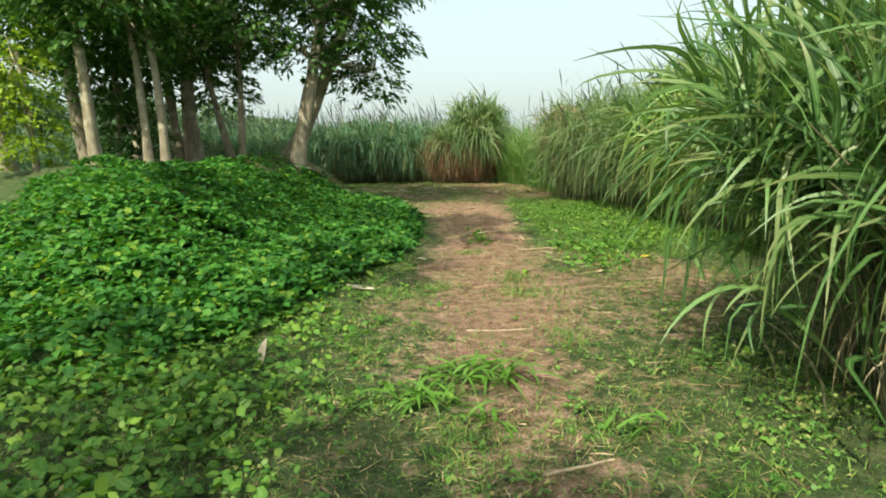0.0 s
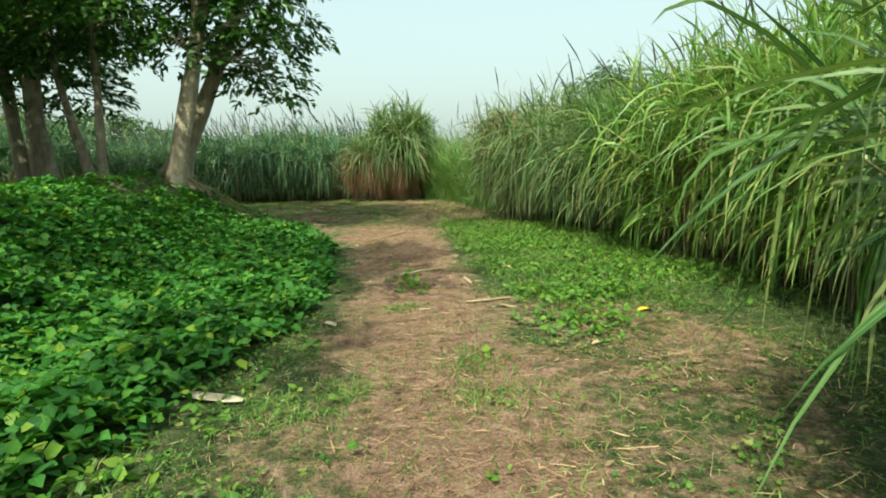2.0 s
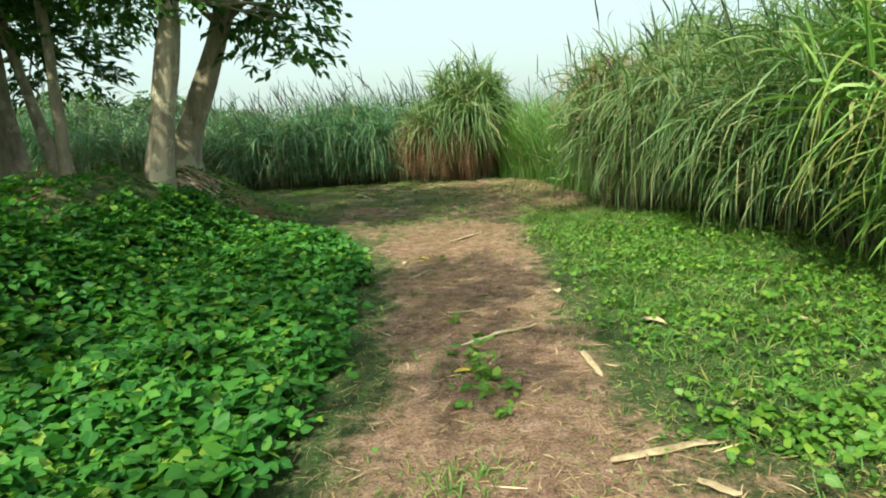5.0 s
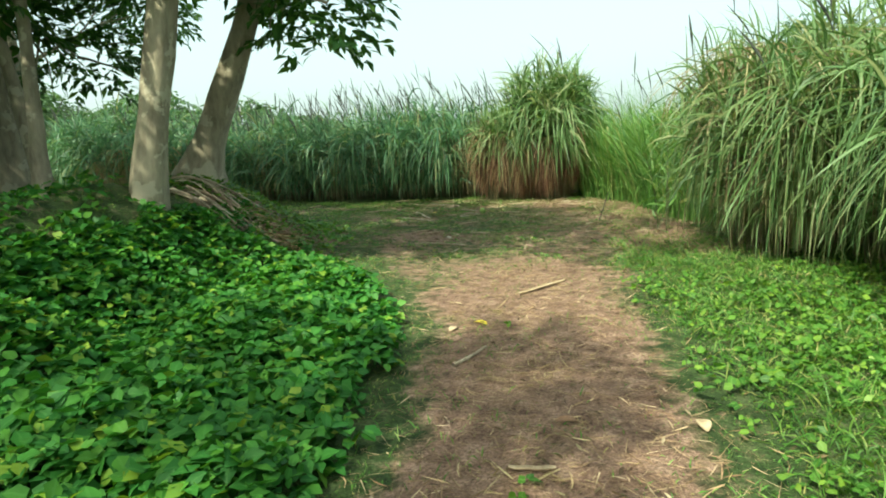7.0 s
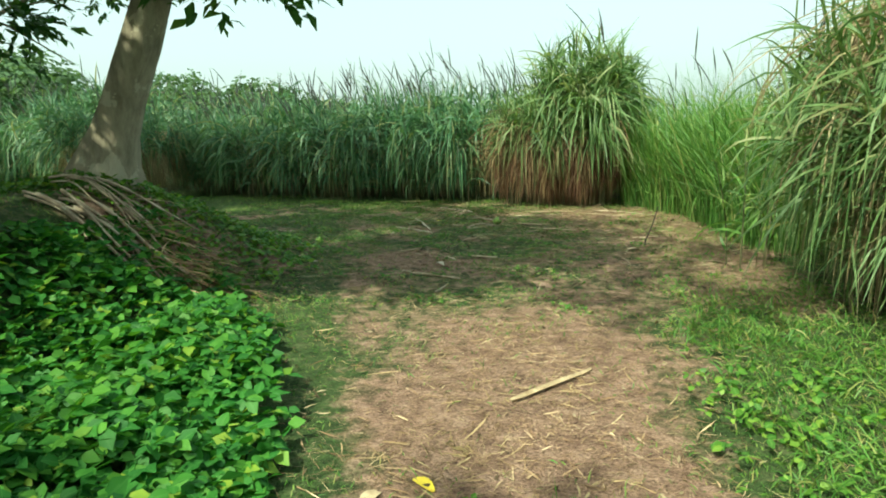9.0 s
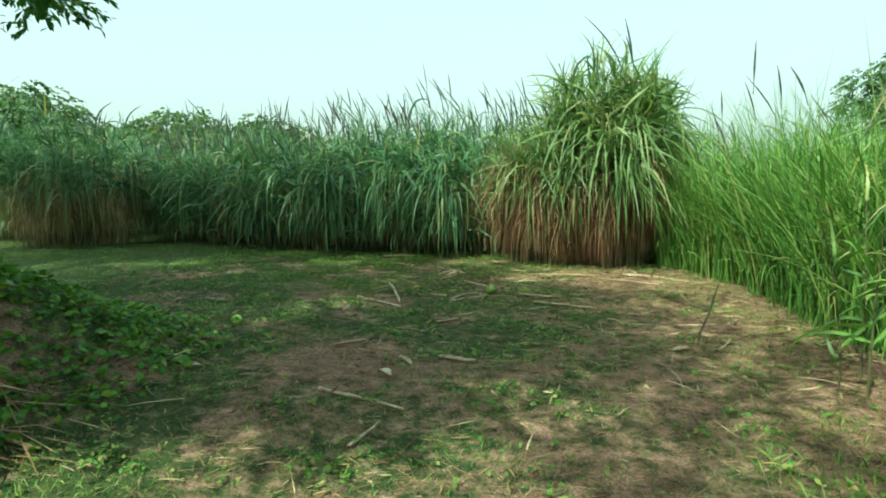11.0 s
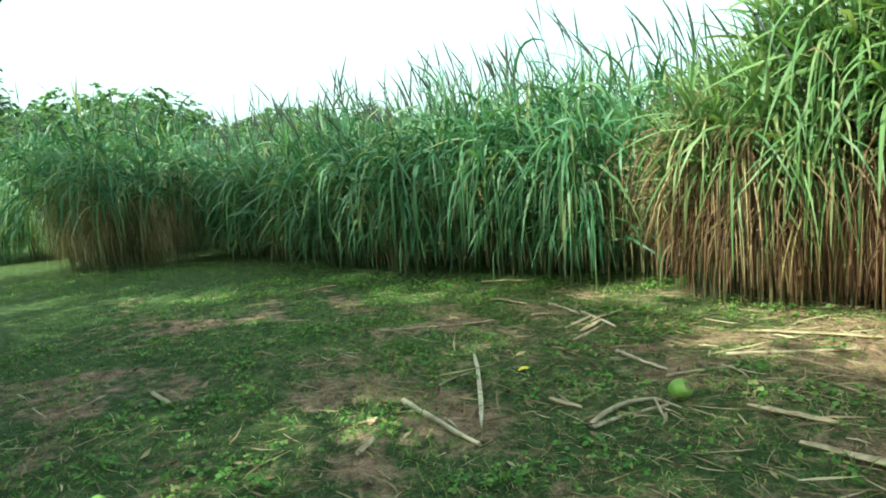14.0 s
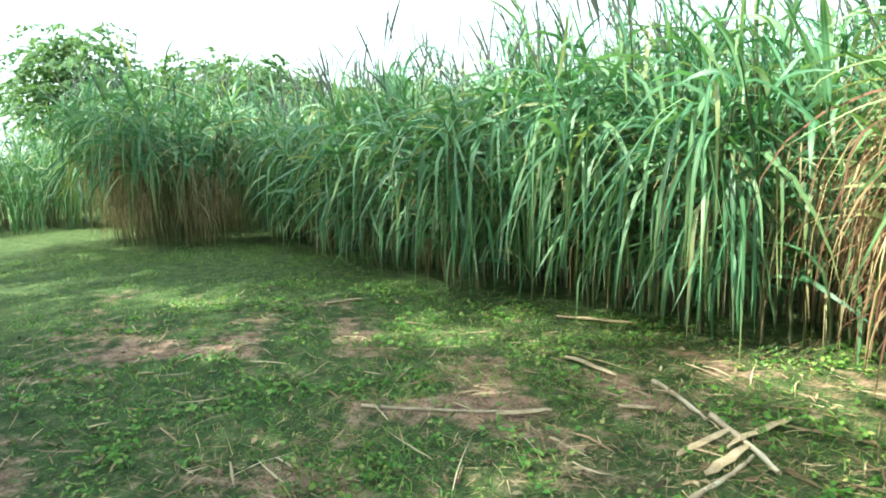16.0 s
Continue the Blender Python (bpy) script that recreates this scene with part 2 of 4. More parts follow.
def ribbons(base, az, th, length, width, bend, n=6, roll=None, sway=None, shape=GRASS_W, fold=0.0, kink=None):
    """Leaf blades that leave base at the elevation th towards az and droop by bend radians on their way. fold lifts both edges into a shallow V; kink says how far along the blade breaks over."""
    N = len(base)
    s = np.linspace(0, 1, n + 1)
    roll = np.zeros(N) if roll is None else roll
    sway = np.zeros(N) if sway is None else sway
    fall = np.broadcast_to(s[None] ** 1.3, (N, n + 1))
    if kink is not None:
        snap = 1 / (1 + np.exp(-(s[None] - kink[:, None]) * 11))
        fall = 0.35 * fall + 0.65 * (snap - snap[:, :1]) / (1 - snap[:, :1])
    tt = np.maximum(th[:, None] - bend[:, None] * fall, -1.5)
    aa = az[:, None] + sway[:, None] * s[None]
    d = np.stack([np.cos(tt) * np.cos(aa), np.cos(tt) * np.sin(aa), np.sin(tt)], -1)
    step = (d[:, 1:] + d[:, :-1]) * 0.5 * (length[:, None, None] / n)
    P = np.concatenate([base[:, None], base[:, None] + np.cumsum(step, 1)], 1)
    side = np.stack([-np.sin(aa), np.cos(aa), np.zeros_like(aa)], -1)
    nor = np.stack([-np.sin(tt) * np.cos(aa), -np.sin(tt) * np.sin(aa), np.cos(tt)], -1)
    side = side * np.cos(roll)[:, None, None] + nor * np.sin(roll)[:, None, None]
    hw = (0.5 * width[:, None] * shape(s)[None])[..., None]
    if fold:
        V = np.stack([P - side * hw + nor * hw * fold, P, P + side * hw + nor * hw * fold], 2)
        c = 3
    else:
        V = np.stack([P - side * hw, P + side * hw], 2)
        c = 2
    V = V.reshape(-1, 3)
    q, uvq = [], []
    for i in range(n):
        for j in range(c - 1):
            a = i * c + j
            q.append((a, a + 1, a + c + 1, a + c))
            u0, u1, v0, v1 = j / (c - 1), (j + 1) / (c - 1), i / n, (i + 1) / n
            uvq.append(((u0, v0), (u1, v0), (u1, v1), (u0, v1)))
    q = np.array(q, np.int32)
    F = (q[None] + (np.arange(N, dtype=np.int32) * (n + 1) * c)[:, None, None]).reshape(-1, 4)
    UV = np.tile(np.array(uvq, np.float32).reshape(-1, 2), (N, 1))
    return V, F, UV


def tubes(P, R, k=5):
    """Round stems along the paths P (N, m, 3) with the radii R (N, m)."""
    P, R = np.asarray(P, float), np.asarray(R, float)
    N, m, _ = P.shape
    d = np.gradient(P, axis=1)
    d /= np.linalg.norm(d, axis=-1, keepdims=True) + 1e-9
    main = P[:, -1] - P[:, 0]
    flat = np.hypot(main[:, 0], main[:, 1]) < np.abs(main[:, 2])
    ref = np.where(flat[:, None, None], np.array([1.0, 0.31, 0]), np.array([0.13, 0, 1.0]))
    u = np.cross(d, ref)
    u /= np.linalg.norm(u, axis=-1, keepdims=True) + 1e-9
    v = np.cross(d, u)
    a = np.linspace(0, 2 * np.pi, k, endpoint=False)
    ring = u[:, :, None] * np.cos(a)[None, None, :, None] + v[:, :, None] * np.sin(a)[None, None, :, None]
    V = (P[:, :, None] + ring * R[:, :, None, None]).reshape(-1, 3)
    q = [(i * k + j, i * k + (j + 1) % k, (i + 1) * k + (j + 1) % k, (i + 1) * k + j) for i in range(m - 1) for j in range(k)]
    uvq = [((j / k, i / m), ((j + 1) / k, i / m), ((j + 1) / k, (i + 1) / m), (j / k, (i + 1) / m)) for i in range(m - 1) for j in range(k)]
    F = (np.array(q, np.int32)[None] + (np.arange(N, dtype=np.int32) * m * k)[:, None, None]).reshape(-1, 4)
    return V, F, np.tile(np.array(uvq, np.float32).reshape(-1, 2), (N, 1))


def smooth01(x, a, b):
    t = np.clip((x - a) / (b - a), 0, 1)
    return t * t * (3 - 2 * t)


def wavy(x, y, s=1.0):
    """A cheap smooth noise of about -1 to 1."""
    return (np.sin(x * 1.7 * s + 1.3 * np.sin(y * 1.1 * s)) + np.sin(y * 2.3 * s + 1.7 * np.sin(x * 0.9 * s + 2)) + 0.6 * np.sin((x + y) * 4.1 * s + 0.7) + 0.5 * np.sin((x - 1.7 * y) * 5.3 * s)) / 3.1


# ---- ground ----
def ground_z(x, y):
    x, y = np.asarray(x, float), np.asarray(y, float)
    d = np.maximum(0, -x - 0.6)
    prof = 1.02 * smooth01(d, 1.35, 3.3) + 0.06 * smooth01(d, 0.0, 0.8)
    along = smooth01(y + 0.75 * (x + 3), 3.6, 8.0) * (1 - smooth01(y - 0.25 * (x + 3.5), 16.2, 19.0))
    bank = prof * along * (1 - 0.5 * smooth01(-x, 9, 14)) * (1 + 0.10 * wavy(x, y, 0.9))
    bank = bank + 0.2 * np.exp(-(((x + 3.3) / 0.55) ** 2 + ((y - 14.05) / 0.7) ** 2)) + 0.16 * np.exp(-(((x + 6.0) / 0.7) ** 2 + ((y - 10.6) / 0.6) ** 2)) + 0.16 * np.exp(-(((x + 3.9) / 0.5) ** 2 + ((y - 12.3) / 0.6) ** 2))
    near = smooth01(25 - np.abs(y - 12), 0, 6)
    return bank + near * (0.02 * wavy(x, y, 0.8) + 0.008 * wavy(x, y, 3.1))


def wear_at(x, y):
    """How bare the ground is: the trodden path, the sandy clearing, the straw below the red clump."""
    x, y = np.asarray(x, float), np.asarray(y, float)
    left = np.interp(y, [-5, 3, 5, 7, 10, 13, 15, 17, 20, 23], [-0.9, -0.9, -0.95, -0.5, -0.15, -0.35, -1.0, -1.8, -2.3, -2.0])
    right = np.interp(y, [-5, 2, 4, 6.5, 7.6, 9, 13, 15.5, 17, 19, 22, 23], [1.3, 1.3, 1.8, 3.4, 3.2, 1.35, 1.45, 2.2, 2.4, 2.7, 2.8, 2.6])
    w = smooth01(x, left - 0.35, left + 0.35) * (1 - smooth01(x, right - 0.4, right + 0.4))
    w = w * (1 - 0.5 * smooth01(y, 16.2, 18)) * (0.62 + 0.38 * smooth01(y, 3.5, 6)) * (1 - smooth01(y, 23, 24.5))
    core = np.exp(-(np.abs(x - np.interp(y, [0, 5, 10, 14], [0.45, 0.5, 0.62, 0.6])) / np.interp(y, [0, 4, 9, 13], [0.35, 0.5, 0.6, 0.8])) ** 3) * (1 - smooth01(y, 14, 16.5)) * (0.55 + 0.45 * smooth01(y, 3.2, 5.0))
    dry = 0.62 * smooth01(x + 0.3 * wavy(x, y, 1.6), 0.5, 1.5) * (1 - smooth01(x, 3.0, 3.6)) * smooth01(y, 15.0, 16.5) * (1 - smooth01(y, 22.5, 23.2)) + 0.45 * np.exp(-(((x + 2.3) / 1.0) ** 2 + ((y - 16.3) / 0.9) ** 2))
    straw = np.exp(-(((x - 1.6) / 1.6) ** 2 + ((y - 21.5) / 1.0) ** 2))
    sand = np.exp(-(((x + 1.0) / 0.9) ** 2 + ((y - 17.6) / 1.0) ** 2))
    bankbare = 0.75 * np.exp(-(((x + 2.9) / 1.0) ** 2 + ((y - 15.9) / 0.9) ** 2)) + 0.5 * np.exp(-(((x + 4.6) / 1.6) ** 2 + ((y - 12.5) / 3.5) ** 2))
    patchy = smooth01(y, 15.5, 17) * (1 - smooth01(y, 23, 24)) * (0.3 + 0.45 * wavy(x, y, 1.4) + 0.35 * wavy(x + 5, y, 3.3)) * smooth01(x, -11, -4) * (1 - smooth01(x, 3, 4.5))
    return np.clip(np.maximum.reduce([w * (0.5 + 0.14 * wavy(x + 2, y, 1.7)) + 0.42 * core, patchy, 0.9 * straw, 0.85 * sand, bankbare, dry]), 0, 1)


def build_ground():
    def axis(lo, hi, step):
        far = np.array([3, 8, 18, 40, 90, 200, 500, 1500.0])
        return np.concatenate([lo - far[::-1], np.arange(lo, hi + 1e-6, step), hi + far])
    xs, ys = axis(-12.0, 6.0, 0.12), axis(-3.0, 27.0, 0.12)
    X, Y = np.meshgrid(xs, ys)
    x, y = X.ravel(), Y.ravel()
    V = np.stack([x, y, ground_z(x, y)], -1)
    w = len(xs)
    i = (np.arange(len(ys) - 1)[:, None] * w + np.arange(w - 1)[None]).ravel()
    F = np.stack([i, i + 1, i + w + 1, i + w], -1)
    me = raw_mesh("ground", V, F, GROUND)
    at = me.attributes.new("wear", "FLOAT", "POINT")
    at.data.foreach_set("value", wear_at(x, y).astype(np.float32))
    tagged(new("ground", me), "trodden brown earth path through short green turf", "ground", "", "structure")


build_ground()

# ---- tall grass ----
def on_ground(x, y, lift=0.0):
    return np.stack([x, y, ground_z(x, y) + lift], -1)


def cane_clump(seed, cx, cy, rx, ry, H, canes, leaves, L, W, out=(0, 0), skirt=0, skirt_h=1.2, spikes=0, leaf_mat=None, skirt_mat=None, droop=(1.3, 2.9), low=0.25, label="", group="tall grass clumps", part_label="", spread=0.2, tufts=6, hang=0.25, veil=0):
    """A stool of tall grass: canes that lean outwards, arching leaves along them, hanging dry leaves below and seed spikes above."""
    r = np.random.default_rng(seed)
    leaf_mat, skirt_mat = leaf_mat or CANE_LEAF, skirt_mat or DRY_TAN
    z0 = float(ground_z(cx, cy))
    ob = thing("tall_grass_clump", (cx, cy, z0), label, "tall grass", group)
    a = r.uniform(0, 2 * np.pi, canes)
    q = np.sqrt(r.uniform(0, 1, canes))
    bx, by = rx * q * np.cos(a), ry * q * np.sin(a)
    gz = ground_z(cx + bx, cy + by) - z0
    h = H * r.uniform(0.68, 1.0, canes) * (1 - 0.22 * q ** 2)
    lean = spread * H * q + r.uniform(0, 0.14, canes) * H
    la = a + r.normal(0, 0.5, canes)
    lx, ly = lean * np.cos(la) + out[0] * r.uniform(0.2, 1, canes), lean * np.sin(la) + out[1] * r.uniform(0.2, 1, canes)
    s = np.linspace(0, 1, 5)
    P = np.stack([bx[:, None] + lx[:, None] * s ** 2, by[:, None] + ly[:, None] * s ** 2, gz[:, None] - 0.03 + h[:, None] * s * (1 - 0.06 * s)], -1)
    piece("stem_mass", tubes(P, np.linspace(0.011, 0.005, 5)[None] * r.uniform(0.8, 1.2, (canes, 1)), 4), CANE, ob, "", "stuff")
    n = canes * leaves
    ci = np.repeat(np.arange(canes), leaves)
    t = r.uniform(low, 1, n) ** 0.8
    b = np.stack([bx[ci] + lx[ci] * t ** 2, by[ci] + ly[ci] * t ** 2, gz[ci] + h[ci] * t * (1 - 0.06 * t)], -1)
    laz = np.where(r.uniform(0, 1, n) < 0.4, la[ci] + r.normal(0, 0.9, n), r.uniform(0, 2 * np.pi, n))
    bend = r.uniform(droop[0] * 0.4, droop[1], n)
    top = t > 0.93
    bend[top] *= 0.75
    length = L * r.uniform(0.3, 1.1, n)
    th = np.where(top, r.uniform(1.0, 1.5, n), r.uniform(0.1, 1.4, n))
    reach = np.maximum(0.25, (b[:, 2] + 0.25))
    length = np.minimum(length, reach + 0.25)
    arching = ribbons(b, laz, th, length, W * r.uniform(0.6, 1.2, n), bend, 7, r.normal(0, 0.9, n), r.normal(0, 1.2, n), kink=r.uniform(0.05, 0.75 if droop[0] > 1.4 else 1.1, n))
    # a curtain of leaves that hang from the outer canes almost to the ground
    n = int(canes * leaves * hang)
    ha = r.choice(r.uniform(0, 2 * np.pi, 16), n) + r.normal(0, 0.12, n)
    hq = r.uniform(0.8, 1.1, n)
    hz = r.uniform(min(np.clip(low * 2.4, 0.5, 1.4), 0.5 * H), 0.68 * H, n)
    hb = np.stack([(rx * hq + 0.5 * spread * hz) * np.cos(ha) + out[0] * 0.4, (ry * hq + 0.5 * spread * hz) * np.sin(ha) + out[1] * 0.4, hz], -1)
    hanging = ribbons(hb, ha + r.normal(0, 0.6, n), r.uniform(0.1, 0.9, n), np.minimum(hz * r.uniform(0.75, 1.2, n) + 0.05, 1.5 * L), W * r.uniform(0.5, 1.05, n), r.uniform(1.2, 3.0, n), 6, r.normal(0, 0.8, n), r.normal(0, 0.5, n), kink=r.uniform(0.05, 0.5, n))
    # upright tips above the mass
    n = canes * tufts // 4
    ui = r.integers(0, canes, n)
    ub = np.stack([bx[ui] + lx[ui], by[ui] + ly[ui], gz[ui] + h[ui] * 0.9], -1) + r.normal(0, 0.05, (n, 3))
    tips = ribbons(ub, r.normal(2.9, 1.1, n), r.uniform(1.1, 1.5, n), r.uniform(0.35, 0.8, n) * min(L, 1.0), W * r.uniform(0.4, 0.8, n), r.uniform(0.2, 1.3, n), 5, r.normal(0, 0.5, n), r.normal(0, 0.3, n))
    piece("leaves", joined(arching, hanging, tips), leaf_mat, ob, "", "stuff")
    if skirt:
        ka = r.choice(r.uniform(0, 2 * np.pi, 34), skirt) + r.normal(0, 0.07, skirt)
        kq = r.uniform(0.55, 1.12, skirt)
        kz = skirt_h * r.uniform(0.3, 1.12, skirt) * (1 + 0.22 * np.sin(3 * ka + seed) + 0.12 * np.sin(7 * ka))
        kz = np.minimum(kz, skirt_h * 1.05)
        kb = np.stack([rx * kq * np.cos(ka), ry * kq * np.sin(ka), kz], -1)
        kb[:, 2] += ground_z(cx + kb[:, 0], cy + kb[:, 1]) - z0
        kl = np.minimum(kz * r.uniform(0.3, 0.98, skirt) + 0.1, 1.4)
        piece("dry_skirt", ribbons(kb, ka + r.normal(0, 0.9, skirt), r.uniform(-1.3, 0.25, skirt), kl, r.uniform(0.004, 0.017, skirt), r.uniform(1.2, 3.0, skirt), 6, r.normal(0, 1.2, skirt), r.normal(0, 0.9, skirt)), skirt_mat, ob, part_label, "stuff")
    if veil:
        va = r.uniform(0, 2 * np.pi, veil)
        vz = skirt_h * r.uniform(0.7, 1.2, veil)
        vq = r.uniform(0.6, 1.05, veil)
        vb = np.stack([rx * vq * np.cos(va), ry * vq * np.sin(va), vz], -1)
        piece("dry_veil", ribbons(vb, va + r.normal(0, 0.7, veil), r.uniform(-0.9, 0.7, veil), vz * r.uniform(0.3, 0.7, veil), r.uniform(0.006, 0.02, veil), r.uniform(1.4, 3.0, veil), 6, r.normal(0, 1.1, veil), r.normal(0, 0.6, veil)), DRY_TAN, ob, "tan dead leaves above the darker skirt", "stuff")
    if spikes:
        si = r.integers(0, canes, spikes)
        sb = np.stack([bx[si] + lx[si], by[si] + ly[si], gz[si] + h[si] + 0.2], -1)
        sa = r.normal(2.6, 0.7, spikes)
        sl = r.uniform(0.35, 0.8, spikes)
        u = np.linspace(0, 1, 5)
        tilt = r.uniform(0.1, 0.75, spikes)
        SP = sb[:, None] + np.stack([np.cos(sa)[:, None] * tilt[:, None] * sl[:, None] * u ** 1.5, np.sin(sa)[:, None] * tilt[:, None] * sl[:, None] * u ** 1.5, sl[:, None] * u], -1)
        for j in range(spikes):
            piece("seed_spike", tubes(SP[j:j + 1], np.array([[0.004, 0.006, 0.015, 0.012, 0.003]]) * r.uniform(0.6, 1.1), 5), SPIKE, ob, "dark slender seed spike")
    return ob


GREEN = "tall green cane grass with long arching leaves"
# beside the start of the path, hanging far over it
cane_clump(1, 3.2, 3.4, 0.85, 0.9, 2.45, 170, 25, 1.15, 0.034, (-0.42, 0.15), 160, 1.0, 3, None, None, (1.2, 2.7), 0.58, "tall overhanging cane grass with broad drooping leaves beside the path", hang=0.025)
cane_clump(3, 2.35, 3.45, 0.3, 0.5, 1.0, 10, 4, 0.85, 0.036, (-0.6, 0.0), 0, 1.0, 0, None, None, (1.6, 2.4), 0.6, "low cane shoots with broad leaves arching to the ground", hang=0.05, tufts=2)
cane_clump(2, 4.9, 5.4, 0.9, 0.9, 2.65, 90, 16, 1.1, 0.036, (-0.2, 0.1), 40, 1.0, 3, label=GREEN)
# the long stand right of the path
for i, (cx, cy, H, mat, dry) in enumerate([(5.1, 7.5, 2.95, CANE_BRIGHT, 160), (5.15, 8.9, 3.2, CANE_BRIGHT, 260), (4.95, 10.2, 2.85, CANE_BRIGHT, 120), (5.1, 11.6, 2.75, CANE_LEAF, 60), (4.75, 12.9, 2.65, CANE_GREY, 120), (4.75, 14.5, 2.85, CANE_GREY, 160)]):
    cane_clump(10 + i, cx, cy, 0.85, 0.85, H * (1.0 + 0.04 * math.sin(2.6 * i)), 110, 31, 0.95, 0.034 if i < 3 else 0.026, (-0.28, -0.05), 3 * dry, 2.0, 9, mat, None, (1.1, 3.0), 0.14, "bright-green broad-leaved cane grass with dead leaves inside" if i < 3 else "grey-green cane grass with long arching leaves", hang=0.16)
for i, (cx, cy) in enumerate([(6.8, 6.4), (6.7, 8.2), (6.6, 10.0), (6.5, 11.8), (6.4, 13.6), (6.4, 15.4)]):
    cane_clump(20 + i, cx, cy, 0.95, 0.95, 3.15, 60, 10, 1.0, 0.042, (-0.2, 0), 0, 1, 7, label=GREEN)
cane_clump(30, 3.9, 15.75, 0.85, 0.85, 2.75, 130, 28, 0.9, 0.026, (-0.08, -0.15), 2300, 2.25, 14, CANE_GREY, DRY_TAN, (1.4, 3.2), 0.15, "tall green cane grass with grey dry leaves hanging below", part_label="grey-tan dry hanging leaves", spread=0.13, hang=0.4)
cane_clump(31, 5.6, 16.9, 0.9, 0.8, 2.6, 70, 14, 0.9, 0.028, (0, 0), 60, 1.3, 8, label=GREEN)
# the clump with the red-brown skirt at the end of the clearing
RED = "tall grass clump with a skirt of red-brown dead leaves"
cane_clump(40, 0.46, 23.4, 0.68, 0.62, 2.35, 120, 18, 0.8, 0.030, (0.05, -0.12), 3700, 1.6, 10, CANE_GREY, DRY_RED, (1.2, 2.9), 0.58, RED, part_label="red-brown dead hanging leaves", spread=0.07, hang=0.07, veil=420)
cane_clump(41, 1.4, 23.35, 0.6, 0.65, 3.35, 130, 20, 0.95, 0.040, (0, -0.1), 3700, 1.65, 8, CANE_GREY, DRY_RED, (1.2, 2.9), 0.5, RED, part_label="red-brown dead hanging leaves", spread=0.05, tufts=9, hang=0.2, veil=300)
# the dark stand along the far side
DARK = "tall dark-green grass with drooping leaves and seed spikes"
for i, (cx, cy, H) in enumerate([(-1.1, 24.7, 2.5), (-2.4, 25.0, 2.6), (-3.8, 25.2, 2.5), (-5.2, 25.6, 2.4), (-6.6, 26.1, 2.35), (-8.0, 26.8, 2.2), (-10.4, 25.3, 3.3), (-12.3, 26.6, 3.0), (-14.3, 26.8, 2.7)]):
    skirted = cx == -10.4
    cane_clump(50 + i, cx, cy, 1.35 if skirted else 1.0, 0.9, H * (1 + 0.05 * math.sin(i * 1.9)), 105, 14, 0.95, 0.038, (0, -0.2), 2300 if skirted else 420, 1.65 if skirted else 1.3, 6 if skirted else 30, FIELD_LEAF, DRY_TAN, (1.5, 3.1), 0.5 if skirted else 0.12, "rounded tall grass clump with tan dry leaves at its foot" if skirted else DARK, hang=0.2 if skirted else 0.42)
for i in range(11):
    cx = -15 + 1.7 * i
    cane_clump(70 + i, cx, 27.2 + 0.5 * math.sin(i * 2.1) - 0.08 * min(0.0, cx), 1.0, 0.9, 2.85, 62, 11, 0.9, 0.034, (0, -0.1), 0, 1, 34, FIELD_LEAF, label=DARK)


def fine_grass(seed, n, region, H, W, label, mat=None):
    """A stand of thin upright grass over a stretch of the plan."""
    r = np.random.default_rng(seed)
    x, y = (np.repeat(v, 20)[:n] for v in region(r, n // 20 + 1))
    x, y = x + r.normal(0, 0.1, n), y + r.normal(0, 0.1, n)
    b = on_ground(x, y, -0.02)
    h = H * r.uniform(0.4, 1.0, n) * (1 + 0.22 * wavy(x, y, 1.9))
    tall = ribbons(b, r.uniform(0, 6.28, n), r.uniform(1.3, 1.56, n), h * 1.1, W * r.uniform(0.5, 1.1, n), r.uniform(0.1, 1.3, n), 4, r.normal(0, 0.5, n), r.normal(0, 0.4, n))
    m = n
    b2 = b.copy()
    b2[:, 2] += h * r.uniform(0.15, 0.8, m)
    side = ribbons(b2, r.uniform(0, 6.28, m), r.uniform(0.8, 1.45, m), r.uniform(0.2, 0.65, m), W * r.uniform(0.4, 1.1, m), r.uniform(0.5, 2.6, m), 5, r.normal(0, 0.5, m), kink=r.uniform(0.1, 0.8, m))
    return stuff("thin_grass_stand", joined(tall, side), mat or FINE_LEAF, label, "grass")


cane_clump(33, 3.9, 24.0, 1.0, 0.8, 2.3, 26, 7, 0.8, 0.022, (0, 0), 0, 1, 12, FINE_LEAF, label="thin tall canes with dark seed spikes in the grass")
cane_clump(35, 3.25, 21.9, 0.3, 0.3, 2.35, 9, 8, 0.7, 0.02, (0, 0), 0, 1, 5, FINE_LEAF, label="thin tall canes with dark seed spikes in the grass", hang=0.0, spread=0.05)
cane_clump(34, 2.8, 17.65, 0.2, 0.26, 1.6, 6, 12, 0.75, 0.034, (0, 0), 0, 1, 0, CANE_BRIGHT, None, (0.2, 1.3), 0.05, hang=0.0, spread=0.05, label="bright-green upright canes at the edge of the grass")
fine_grass(91, 11000, lambda r, n: (lambda u, v: (np.interp(v, [17.8, 18.8, 21, 22.6, 25], [3.6, 3.1, 3.05, 2.3, 2.2]) + u ** 1.5 * 4.5, v))(r.uniform(0, 1, n), r.uniform(17.8, 25.0, n)), 2.25, 0.022, "stand of thin bright-green upright grass")
fine_grass(92, 4000, lambda r, n: (r.uniform(2.2, 13, n), r.uniform(25, 30, n)), 2.3, 0.016, "field of bright-green upright grass")
cane_clump(63, -16.3, 25.2, 1.2, 1.0, 2.4, 90, 16, 0.95, 0.028, (0, -0.2), 60, 1, 8, FIELD_LEAF, label=DARK)
